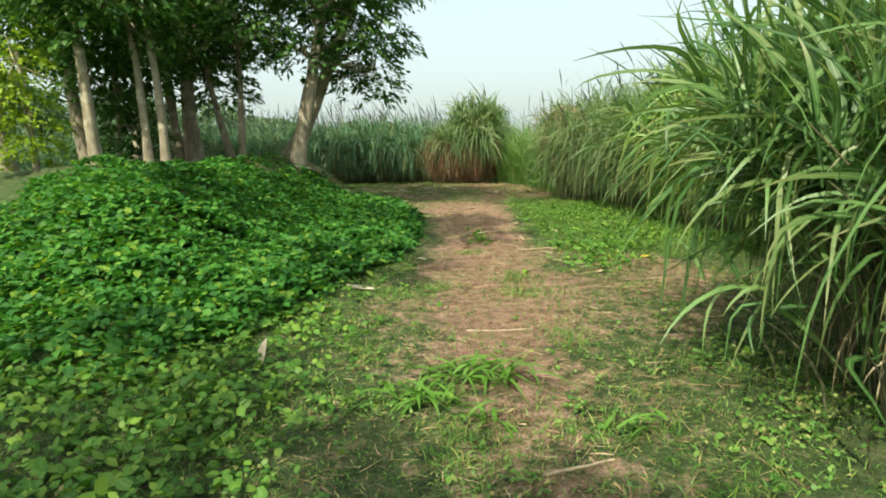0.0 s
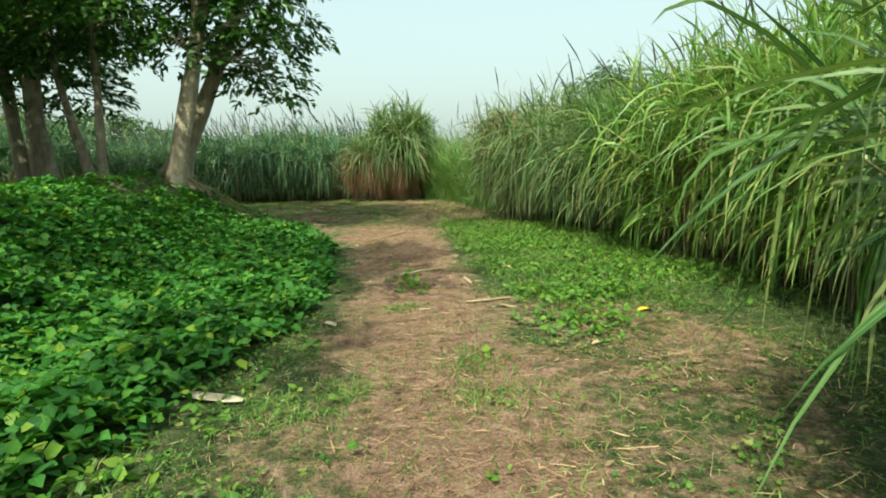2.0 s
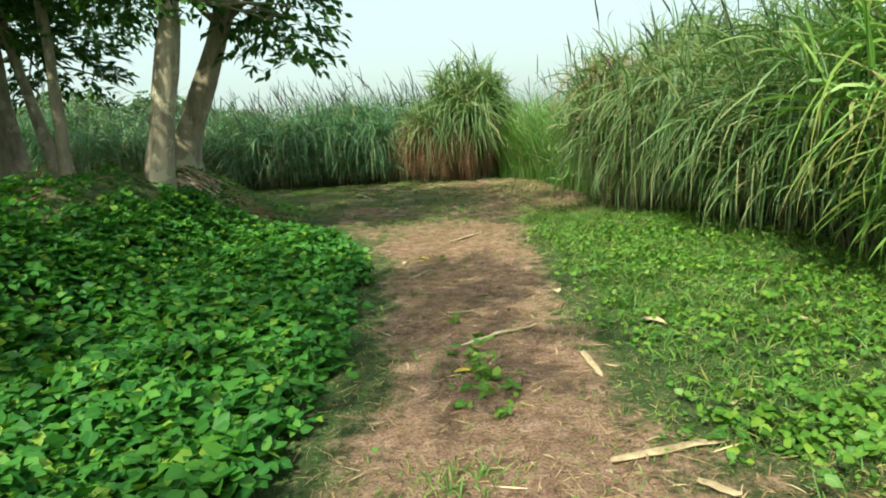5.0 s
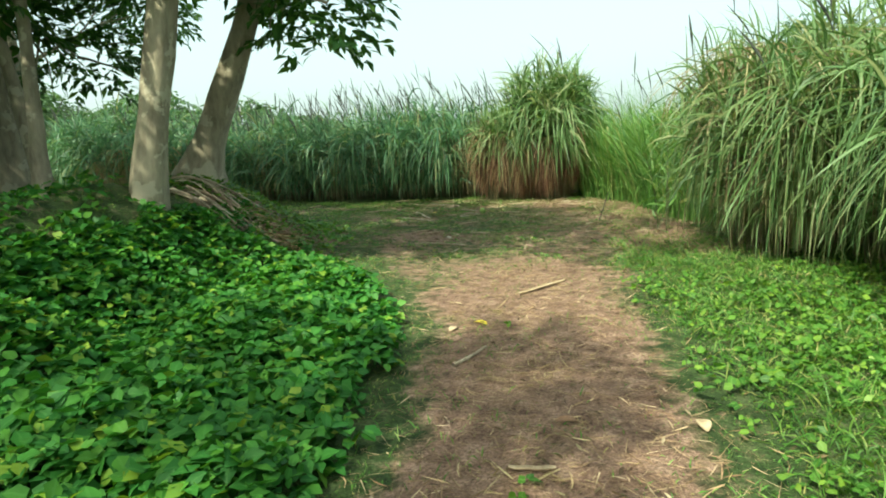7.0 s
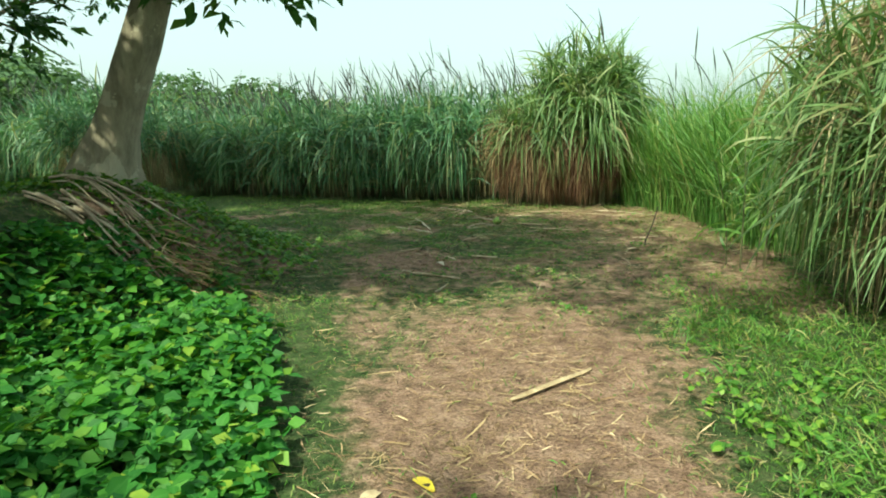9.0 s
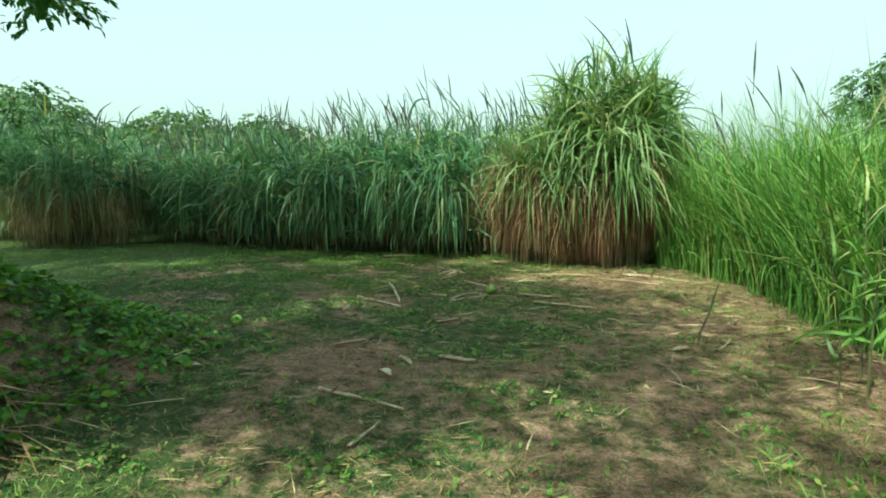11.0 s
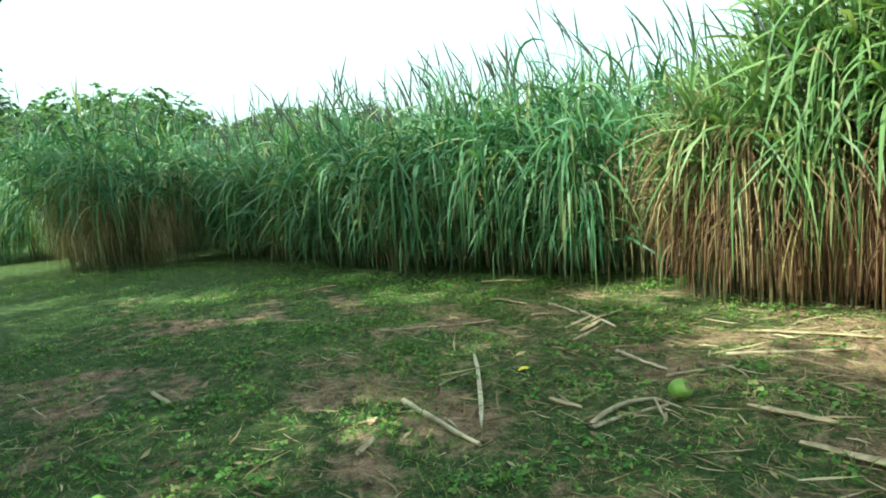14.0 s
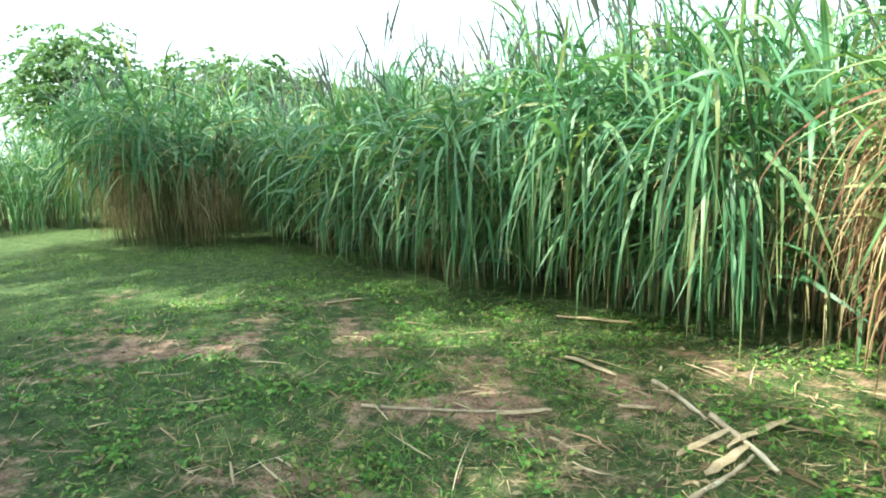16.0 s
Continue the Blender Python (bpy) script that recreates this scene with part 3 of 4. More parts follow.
cane_clump(64, -16.8, 22.6, 1.2, 1.0, 2.2, 90, 16, 0.95, 0.028, (0.2, -0.1), 60, 1, 8, FIELD_LEAF, label=DARK)
fine_grass(93, 3600, lambda r, n: (r.uniform(-26, -14.5, n), r.uniform(18, 32, n)), 2.0, 0.022, "field of dark-green upright grass", FIELD_LEAF)
fine_grass(94, 3500, lambda r, n: (r.uniform(-16, 2, n), r.uniform(28.5, 34, n)), 2.5, 0.022, "field of dark-green upright grass", FIELD_LEAF)

# ---- trees ----
def leaf_cloud(r, centres, sizes, per, L, W, droop=(0.2, 1.4)):
    """Sprigs of leaves: each one a short twig with leaves round it, inside uneven clumps."""
    B, A = [], []
    for (c, sz) in zip(centres, sizes):
        k = int(per * max(sz[0] * sz[1] * sz[2], 0.28 * sz[0]) ** 0.8 + 6)
        d = r.normal(0, 1, (k, 3))
        d /= np.linalg.norm(d, axis=1, keepdims=True)
        rad = r.uniform(0.35, 1.0, k) ** 0.6
        lump = 1 + 0.25 * np.sin(d[:, 0] * 5 + c[0]) * np.sin(d[:, 1] * 5 + c[1]) + 0.15 * np.sin(d[:, 2] * 9 + c[2])
        B.append(np.array(c) + d * (rad * lump)[:, None] * np.array(sz))
        A.append(np.arctan2(d[:, 1], d[:, 0]))
    B, A = np.concatenate(B), np.concatenate(A)
    per_sprig = 9
    n = len(B) * per_sprig
    i = np.repeat(np.arange(len(B)), per_sprig)
    step = np.tile(np.linspace(0, 1, per_sprig), len(B))
    az0 = A[i] + r.normal(0, 0.4, n)
    b = B[i] + np.stack([np.cos(A[i]), np.sin(A[i]), -0.5 * np.ones(n)], -1) * (step * L * 1.9)[:, None] + r.normal(0, 0.02, (n, 3))
    az = az0 + np.where(np.arange(n) % 2 == 0, 0.9, -0.9) * (1.15 - step) + r.normal(0, 0.25, n)
    return ribbons(b, az, r.uniform(-0.7, 0.5, n), L * r.uniform(0.7, 1.2, n), W * r.uniform(0.8, 1.2, n), r.uniform(droop[0], droop[1], n), 2, r.normal(0, 0.5, n), shape=LEAF_W)


def limb_path(a, b, r, m=7, sag=0.12):
    a, b = np.array(a, float), np.array(b, float)
    s = np.linspace(0, 1, m)[:, None]
    k = np.linalg.norm(b - a)
    off = np.array([math.sin(a[0] * 7 + b[1]), math.cos(b[0] * 5), 0.9]) * k * sag
    return a + (b - a) * s + off * np.sin(np.pi * s) * 0.7 + r.normal(0, 0.012 * k, (m, 3)) * np.sin(np.pi * s)


def tree(seed, base, top, radius, clumps, per=150, L=0.19, W=0.075, label="", leaf=None, bow=0.05, flare=1.5, name="tree"):
    """A tapered trunk from base to top, limbs to every leaf clump (centre, size), and the leaves."""
    r = np.random.default_rng(seed)
    bx, by = base
    bz = float(ground_z(bx, by))
    ob = thing(name, (bx, by, bz), label, "tree")
    loc = lambda p: np.array(p, float) - np.array([bx, by, bz])
    m = 16
    s = np.linspace(0, 1, m)[:, None]
    t = loc(top)
    trunk = t * s + np.array([math.sin(seed), math.cos(seed * 1.7), 0]) * np.sin(np.pi * s) * bow * np.linalg.norm(t) + r.normal(0, 0.012, (m, 3)) * s
    trunk[0, 2] -= 0.15
    rad = radius * (1 - 0.45 * s[:, 0]) + radius * (flare - 1) * np.exp(-s[:, 0] * 16) + radius * 0.05 * np.sin(s[:, 0] * 19 + seed)
    V, F, UV = tubes(trunk[None], rad[None], 14)
    ang = np.tile(np.arange(14), m)
    V = V + (V - np.repeat(trunk, 14, 0)) * (0.09 * np.sin(ang * 2.2 + seed + np.repeat(np.arange(m), 14) * 0.25) + 0.05 * np.sin(ang * 1.3 + np.repeat(np.arange(m), 14) * 0.9))[:, None]
    piece("trunk", (V, F, UV), BARK, ob)
    if not clumps:
        return ob
    P, R = [], []
    for c, sz in clumps:
        c = loc(c)
        k = int(np.clip(np.searchsorted(trunk[:, 2], c[2] - 0.25 * abs(c[2]) - 0.2), 8, m - 1))
        main = limb_path(trunk[k], c, r)
        piece("limb", tubes(main[None], np.linspace(radius * 0.34 * min(1.0, sz[0]), 0.01, 7)[None], 7), BARK, ob)
        for j in range(9):
            e = c + r.normal(0, 0.5, 3) * np.array(sz)
            P.append(limb_path(main[2 + j % 5], e, r))
            R.append(np.linspace(0.012 + radius * 0.06, 0.004, 7))
    piece("twig_mass", tubes(np.array(P), np.array(R), 5), BARK, ob, "", "stuff")
    piece("crown", leaf_cloud(r, [loc(c) for c, _ in clumps], [z for _, z in clumps], per, L, W), leaf or TREE_LEAF, ob, "", "stuff")
    return ob


SHADE = "grey-barked tree with a dark leafy crown on the bank"
# the leaning pair at the end of the bank
# tree 1's clump at y 11.5 is unseen, added to shade the ground beyond
tree(1, (-3.3, 14.1), (-2.4, 14.05, 5.2), 0.165, [((-0.1, 14.3, 5.5), (0.9, 0.85, 0.55)), ((-1.3, 14.2, 5.6), (0.8, 0.8, 0.6)), ((-2.5, 14.3, 4.9), (1.3, 1.1, 0.8)), ((-1.9, 14.0, 4.0), (0.6, 0.6, 0.5)), ((-3.6, 13.6, 5.4), (1.3, 1.1, 0.9)), ((-1.45, 14.9, 3.0), (0.35, 0.4, 0.5)), ((-2.6, 14.2, 5.7), (1.2, 1.1, 0.8)), ((-0.6, 11.5, 6.4), (1.0, 0.6, 0.45)), ((-3.05, 13.9, 3.55), (0.45, 0.4, 0.45))], label="tall grey-barked tree standing almost straight on the bank", bow=0.012, flare=1.2)
tree(2, (-4.0, 16.4), (-2.1, 16.5, 5.4), 0.21, [((-2.2, 16.2, 5.3), (1.3, 1.2, 0.9)), ((-0.9, 16.0, 5.6), (0.9, 0.8, 0.6)), ((-1.5, 15.6, 4.0), (0.8, 0.7, 0.6)), ((-3.6, 17.2, 5.9), (1.4, 1.3, 1.0)), ((-2.3, 15.8, 5.9), (1.2, 1.1, 0.8)), ((-5.0, 17.4, 4.4), (1.0, 0.9, 0.8)), ((-2.9, 16.0, 3.9), (0.45, 0.4, 0.45)), ((-2.35, 16.3, 3.25), (0.5, 0.45, 0.4))], label="thick grey tree leaning over the clearing from the bank", flare=2.25, bow=0.015)
# the grove on the bank
tree(3, (-4.57, 14.27), (-4.5, 14.3, 5.0), 0.08, [((-4.8, 14.3, 4.9), (1.2, 1.1, 0.9)), ((-4.2, 13.6, 4.0), (0.7, 0.7, 0.5))], label="thin pale-barked tree on the bank", bow=0.02)
tree(4, (-4.95, 14.8), (-5.65, 14.9, 5.2), 0.085, [((-6.5, 16.8, 5.2), (1.4, 1.2, 1.0)), ((-6.4, 16.2, 3.7), (0.8, 0.7, 0.6))], label="tree leaning over the back of the bank", bow=0.06)
# clumps above 6 m in trees 5, 6, 13: unseen, added for shade
tree(5, (-6.3, 15.9), (-6.2, 15.9, 5.4), 0.2, [((-5.9, 15.2, 4.4), (1.2, 1.1, 1.0)), ((-5.2, 14.4, 3.8), (0.9, 0.8, 0.7)), ((-5.9, 17.0, 3.0), (0.8, 0.7, 0.6)), ((-5.8, 15.2, 6.2), (1.2, 1.1, 0.8)), ((-4.4, 16.4, 7.0), (1.2, 1.1, 0.7)), ((-5.9, 17.0, 8.2), (1.7, 1.2, 0.8))], label=SHADE, bow=0.02)
tree(6, (-6.68, 15.95), (-6.95, 16.1, 5.4), 0.14, [((-7.2, 15.9, 4.6), (1.5, 1.3, 1.2)), ((-6.8, 14.8, 3.5), (0.8, 0.7, 0.8)), ((-7.4, 16.6, 6.6), (1.3, 1.2, 0.8)), ((-8.0, 17.8, 9.3), (2.0, 1.6, 1.2))], label=SHADE, bow=0.03)
tree(7, (-5.6, 11.88), (-5.8, 11.88, 4.6), 0.085, [((-5.7, 11.2, 4.5), (1.3, 1.2, 1.0))], label="thin pale-barked tree on the bank", bow=0.015)
tree(8, (-5.32, 11.98), (-5.5, 11.9, 4.6), 0.09, [((-6.2, 11.9, 4.3), (1.3, 1.2, 1.1)), ((-5.4, 12.4, 4.9), (1.2, 1.0, 0.8))], label="thin pale-barked tree on the bank", bow=0.015)
tree(9, (-6.28, 11.3), (-6.42, 11.3, 5.0), 0.11, [((-6.9, 11.6, 5.0), (1.3, 1.2, 0.8))], label="pale-barked tree leaning over the bank", bow=0.02)
tree(10, (-7.6, 13.4), (-7.7, 13.3, 5.0), 0.15, [((-7.7, 13.2, 4.4), (1.5, 1.3, 1.3)), ((-7.0, 12.8, 3.1), (0.8, 0.7, 0.8))], label=SHADE)
# trees 11 and 12 are unseen, added to shade the path and the vines
tree(11, (-5.6, 5.0), (-4.8, 5.4, 5.8), 0.17, [((-5.2, 5.0, 6.2), (0.8, 0.8, 0.6)), ((-4.4, 7.5, 6.3), (0.95, 0.9, 0.55)), ((-2.0, 5.2, 6.3), (0.75, 0.7, 0.5)), ((-2.7, 6.6, 6.3), (0.7, 0.7, 0.5)), ((-2.1, 7.2, 6.0), (0.75, 1.0, 0.6)), ((-2.05, 7.1, 6.6), (0.7, 0.9, 0.5))], label=SHADE)
tree(12, (-4.5, -1.5), (-3.6, -1.2, 5.4), 0.18, [((-3.2, -2.2, 5.4), (1.4, 1.2, 0.9)), ((-1.7, -2.1, 5.2), (0.8, 0.7, 0.6)), ((-3.1, 2.8, 6.2), (0.75, 0.8, 0.6)), ((-4.7, -1.0, 6.0), (1.6, 1.2, 0.8))], label=SHADE)
tree(13, (-10.5, 15.0), (-10.6, 15.0, 5.2), 0.2, [((-10.6, 15.0, 4.6), (2.0, 1.7, 1.6)), ((-9.4, 16.0, 6.6), (1.4, 1.3, 0.9)), ((-10.9, 18.0, 9.0), (2.0, 1.7, 1.2)), ((-13.2, 17.6, 8.6), (1.9, 1.6, 1.2))], label=SHADE)
tree(15, (-10.2, 20.2), (-9.9, 20.3, 5.6), 0.17, [((-7.6, 21.6, 4.6), (0.95, 0.85, 0.65)), ((-9.0, 20.8, 6.0), (1.4, 1.3, 0.9)), ((-10.6, 20.2, 6.6), (1.6, 1.4, 1.0))], label=SHADE)
# shrub with sunlight put into its leaf colour, and dark undergrowth between the trunks
tree(20, (-7.4, 11.3), (-7.4, 11.2, 3.2), 0.05, [((-7.45, 11.1, 3.1), (0.65, 0.5, 0.8)), ((-7.3, 11.0, 1.9), (0.55, 0.5, 0.75)), ((-7.9, 10.9, 2.5), (0.5, 0.4, 0.7))], 300, 0.12, 0.06, "sunlit yellow-green leafy shrub below the trees", SUNLIT_BUSH_LEAF, name="shrub")
tree(21, (-7.0, 13.4), (-6.9, 13.4, 3.0), 0.05, [((-6.7, 13.4, 2.9), (0.8, 0.7, 0.9)), ((-6.6, 13.3, 1.8), (0.7, 0.6, 0.6)), ((-7.6, 14.4, 2.2), (0.8, 0.7, 0.9))], 300, 0.13, 0.06, "dark leafy undergrowth between the trunks", name="shrub")
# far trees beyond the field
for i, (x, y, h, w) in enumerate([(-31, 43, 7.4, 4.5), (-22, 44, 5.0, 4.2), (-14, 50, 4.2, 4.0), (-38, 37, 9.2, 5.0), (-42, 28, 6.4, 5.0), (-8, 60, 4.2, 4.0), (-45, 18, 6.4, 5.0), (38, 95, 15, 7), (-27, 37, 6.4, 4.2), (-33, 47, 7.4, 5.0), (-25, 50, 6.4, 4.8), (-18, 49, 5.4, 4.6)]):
    tree(200 + i, (x, y), (x, y, h * 0.55), 0.3, [((x, y, h * 0.62), (w * 0.8, w * 0.8, h * 0.32)), ((x + w * 0.5, y + 1, h * 0.5), (w * 0.5, w * 0.5, h * 0.25)), ((x - w * 0.5, y - 0.5, h * 0.55), (w * 0.55, w * 0.5, h * 0.28)), ((x + 0.3, y, h * 0.82), (w * 0.4, w * 0.4, h * 0.17))], 22 if h < 12 else 16, 0.36, 0.22, "far rounded green tree beyond the grass field", HAZY_FAR_LEAF)

# ---- ground cover ----
def scatter(r, n, x0, x1, y0, y1, keep):
    x, y = r.uniform(x0, x1, n), r.uniform(y0, y1, n)
    k = r.uniform(0, 1, n) < keep(x, y)
    return x[k], y[k]


def vine_density(x, y):
    edge = np.interp(y, [2.0, 4.1, 4.7, 5.3, 6.9, 8, 9, 10, 11.3, 12.6, 14.0, 14.9, 16], [-2.2, -1.8, -1.5, -1.3, -0.85, -0.45, -0.35, -0.3, -0.4, -0.35, -0.9, -1.5, -2.4]) + 0.1 * wavy(x, y, 2.5)
    d = (1 - smooth01(x, edge - 0.25, edge + 0.05)) * smooth01(y + 0.3 * wavy(x, y, 1.2), 3.4, 5.0) * (1 - smooth01(y + 0.2 * wavy(x, y, 2), 15.2, 16.2))
    bare = smooth01(ground_z(x, y), 0.75, 0.95) * (0.5 + 0.4 * smooth01(y, 10, 13)) + 0.55 * np.exp(-(((x + 3.1) / 1.0) ** 2 + ((y - 15.4) / 0.9) ** 2))
    return d * (1 - bare) * smooth01(x + 0.5 * wavy(x, y, 1.0), -6.3, -5.2)


def trefoil(r, x, y, lift, L, three=True, fold=0.22):
    """Leaves on short stalks, in threes."""
    n = len(x)
    z = ground_z(x, y) + lift
    a = r.uniform(0, 6.28, n)
    sets = []
    for da in ((-1.35, 0.0, 1.35) if three else (0.0,)):
        az = a + da + r.normal(0, 0.2, n)
        b = np.stack([x + 0.12 * L * np.cos(az), y + 0.12 * L * np.sin(az), z], -1)
        ln = L * r.uniform(0.65, 1.25, n)
        sets.append(ribbons(b, az, r.uniform(-0.55, 0.75, n), ln, ln * r.uniform(0.75, 1.0, n), r.uniform(0.0, 1.1, n), 2, r.normal(0, 0.5, n), shape=HEART_W, fold=fold))
    return joined(*sets)


rv = np.random.default_rng(31)
vx, vy = scatter(rv, 54000, -6.5, 0.0, 3.0, 17, vine_density)
mound = 0.07 + 0.26 * smooth01(0.6 * wavy(vx, vy, 1.6) + 0.5 * wavy(vx + 3, vy, 3.4), -0.7, 0.8)
vines = stuff("creeping_vine_cover", trefoil(rv, vx, vy, mound * rv.uniform(0.3, 1.0, len(vx)) ** 0.7 * (0.45 + 0.55 * vine_density(vx, vy)), 0.08), VINE_LEAF, "dense creeping vine with green heart-shaped leaves on the bank", "ground cover")


def near_vine_leaves(parent):
    """The leaves along the path's edge, each by itself, on a few shared meshes."""
    r = np.random.default_rng(61)
    shapes = []
    for i in range(6):
        V, F, UV = ribbons(np.zeros((1, 3)), np.zeros(1), np.array([r.uniform(-0.1, 0.4)]), np.array([0.082]), np.array([r.uniform(0.065, 0.082)]), np.array([r.uniform(0.2, 0.8)]), 4, shape=HEART_W, fold=0.2)
        shapes.append(raw_mesh("vine_leaf", V, F, VINE_LEAF, UV))
    made = 0
    while made < 300:
        y = r.uniform(6.5, 13.2)
        x = r.uniform(-1.3, -0.15)
        if r.uniform() > float(vine_density(np.array([x]), np.array([y]))[0]):
            continue
        ob = new("leaf", shapes[made % 6])
        ob.parent = parent
        k = r.uniform(0.75, 1.25)
        ob.matrix_basis = pose(x, y, float(ground_z(x, y)) + r.uniform(0.06, 0.2), r.normal(0, 14), r.normal(0, 14), r.uniform(0, 360)) @ Matrix.Diagonal((k, k, k, 1))
        made += 1


def weed_density(x, y):
    right = smooth01(x, 1.35, 1.75) * (1 - smooth01(x, 4.4, 5.0)) * smooth01(y, 8.0, 9.2) * (1 - smooth01(y, 14.0, 15.0))
    patch1 = np.exp(-(((x - 2.2) / 0.45) ** 2 + ((y - 8.5) / 0.35) ** 2)) + 0.8 * np.exp(-(((x - 1.95) / 0.35) ** 2 + ((y - 7.45) / 0.28) ** 2))
    mid = np.exp(-(((x - 0.55) / 0.12) ** 2 + ((y - 9.4) / 0.35) ** 2)) + 0.6 * np.exp(-(((x - 0.5) / 0.08) ** 2 + ((y - 10.6) / 0.12) ** 2))
    left = (1 - smooth01(x, -1.5, -0.8)) * smooth01(x + 0.4 * wavy(x, y, 1.1), -5.5, -4.0) * smooth01(y + 0.3 * wavy(x, y, 1.5), 0.2, 1.4) * (1 - smooth01(y, 3.8, 5)) * 0.9 + 0.25 * np.exp(-((x + 1.0) / 0.5) ** 2) * (1 - smooth01(y, 6, 8)) + 0.06 * smooth01(wavy(x, y, 2.2), 0.35, 0.9) * (1 - smooth01(y, 12, 14))
    left = left + 0.5 * (1 - smooth01(x + 0.3 * wavy(x, y, 1.9), -1.3, -0.5)) * smooth01(x, -5, -4) * smooth01(y, 1.0, 2.0) * (1 - smooth01(y, 4.5, 6))
    field = (1 - smooth01(x, -2.6, -1.8)) * smooth01(x, -5.5, -4) * smooth01(y, 15.2, 16.0) * (1 - smooth01(y, 17.6, 18.6)) * 0.85
    return np.clip((right * smooth01(wavy(x, y, 1.5), -0.4, 0.5) * 0.75 + 0.16 * right + patch1 + mid + left * (0.5 + 0.5 * wavy(x, y, 1.8)) + field), 0, 1)


wx, wy = scatter(rv, 75000, -6, 5, 0, 19, weed_density)
stuff("low_weeds", trefoil(rv, wx, wy, rv.uniform(0.01, 0.11, len(wx)), np.where((wx > 1.2) & (wy > 8.8), 0.046, 0.06) * rv.uniform(0.6, 1.25, len(wx)), True, 0.0), WEED_LEAF, "low bright-green broad-leaved weeds along the path", "weeds")


TUFTS = [(-0.01, 6.28), (0.84, 6.6), (0.78, 6.08), (-0.12, 6.13), (-0.1, 3.54), (-0.64, 3.48), (0.92, 4.47), (0.08, 2.77), (0.91, 2.98), (-0.61, 4.3), (-0.48, 6.0), (0.84, 6.63), (0.38, 8.35), (-2.74, 22.08), (-2.17, 22.52), (-2.4, 20.97), (-1.49, 20.66), (-2.41, 22.37), (-1.87, 22.37), (-2.21, 21.01), (-2.5, 21.9), (-2.71, 22.37)]


def tuft_at(x, y):
    """Loose tufts of greener grass that break up the bare ground."""
    t = np.zeros_like(x)
    for i, (cx, cy) in enumerate(TUFTS):
        t = np.maximum(t, np.exp(-(((x - cx) / (0.16 + 0.06 * (i % 3))) ** 2 + ((y - cy) / (0.13 + 0.07 * (i % 4))) ** 2)))
    return t


def turf_density(x, y):
    w = wear_at(x, y) * (1 - tuft_at(x, y))
    w = w * (1 - 0.45 * smooth01(y, 16.8, 18) * smooth01(wavy(x + 2, y, 2.6), -0.2, 0.5))
    return np.clip(1.0 - 0.97 * w + 0.3 * wavy(x, y, 2), 0.02, 1) * (1 - 0.8 * vine_density(x, y)) * np.clip(0.5 + 0.55 * wavy(x, y, 1.1) + 0.35 * wavy(x + 3, y, 3.7) + 0.5 * smooth01(x, 1.4, 2.0) * smooth01(y, 8, 9) + tuft_at(x, y), 0.03, 1)


rt = np.random.default_rng(33)
gx, gy = (np.concatenate(p) for p in zip(scatter(rt, 330000, -5.0, 4.4, 1.0, 24.3, turf_density), scatter(rt, 52000, -2.0, 3.2, 1.6, 8.5, turf_density), scatter(rt, 45000, -11.0, -5.0, 17.5, 25.5, turf_density)))
n = len(gx)
stuff("short_turf", ribbons(on_ground(gx, gy, -0.005), rt.uniform(0, 6.28, n), rt.uniform(0.5, 1.4, n), rt.uniform(0.02, 0.08, n) * (1 + 0.5 * wavy(gx, gy, 1.7) + 0.6 * tuft_at(gx, gy)), rt.uniform(0.004, 0.010, n), rt.uniform(0.2, 1.8, n), 2, rt.normal(0, 0.6, n)), TURF, "short patchy green turf on the trodden earth", "grass")

# small seedlings and clover-like plants that make the turf uneven
rm = np.random.default_rng(32)
mx_, my_ = (np.concatenate(p) for p in zip(scatter(rm, 60000, -6.0, 3.2, 15.6, 24.0, lambda x, y: np.clip(0.2 + 0.6 * wavy(x + 1, y, 2.8) + 0.35 * wavy(x, y, 6.1) - 0.5 * wear_at(x, y), 0, 1) * (1 - vine_density(x, y))), scatter(rm, 34000, -2.6, 3.2, 1.2, 9.0, lambda x, y: np.clip(0.25 + 0.6 * wavy(x + 1, y, 2.8) + 0.35 * wavy(x, y, 6.1) - 0.75 * wear_at(x, y), 0, 1) * (1 - vine_density(x, y)))))
stuff("small_seedlings", trefoil(rm, mx_, my_, rm.uniform(0.005, 0.05, len(mx_)), rm.uniform(0.016, 0.036, len(mx_)), True, 0.0), TURF, "small low green plants among the turf", "weeds")

rg = np.random.default_rng(34)
qx, qy = scatter(rg, 60000, 1.3, 4.9, 7.6, 17.5, lambda x, y: smooth01(x + 0.15 * wavy(x, y, 2.4), 1.5, 2.0) * (1 - smooth01(x, 4.3, 4.9)) * (0.55 + 0.45 * wavy(x + 2, y, 1.3)) * (0.35 + 0.65 * smooth01(y, 8.3, 9.6)) * (1 - smooth01(y, 15.2, 17.3)))
n = len(qx)
stuff("creeping_grass", ribbons(on_ground(qx, qy, 0.0), rg.uniform(0, 6.28, n), rg.uniform(0.4, 1.4, n), rg.uniform(0.05, 0.19, n) * (1 + 0.4 * wavy(qx, qy, 2.9)), rg.uniform(0.004, 0.012, n), rg.uniform(0.3, 2.2, n), 3, rg.normal(0, 0.6, n), rg.normal(0, 0.5, n)), TURF, "straggling green and straw-coloured grass beside the path", "grass")

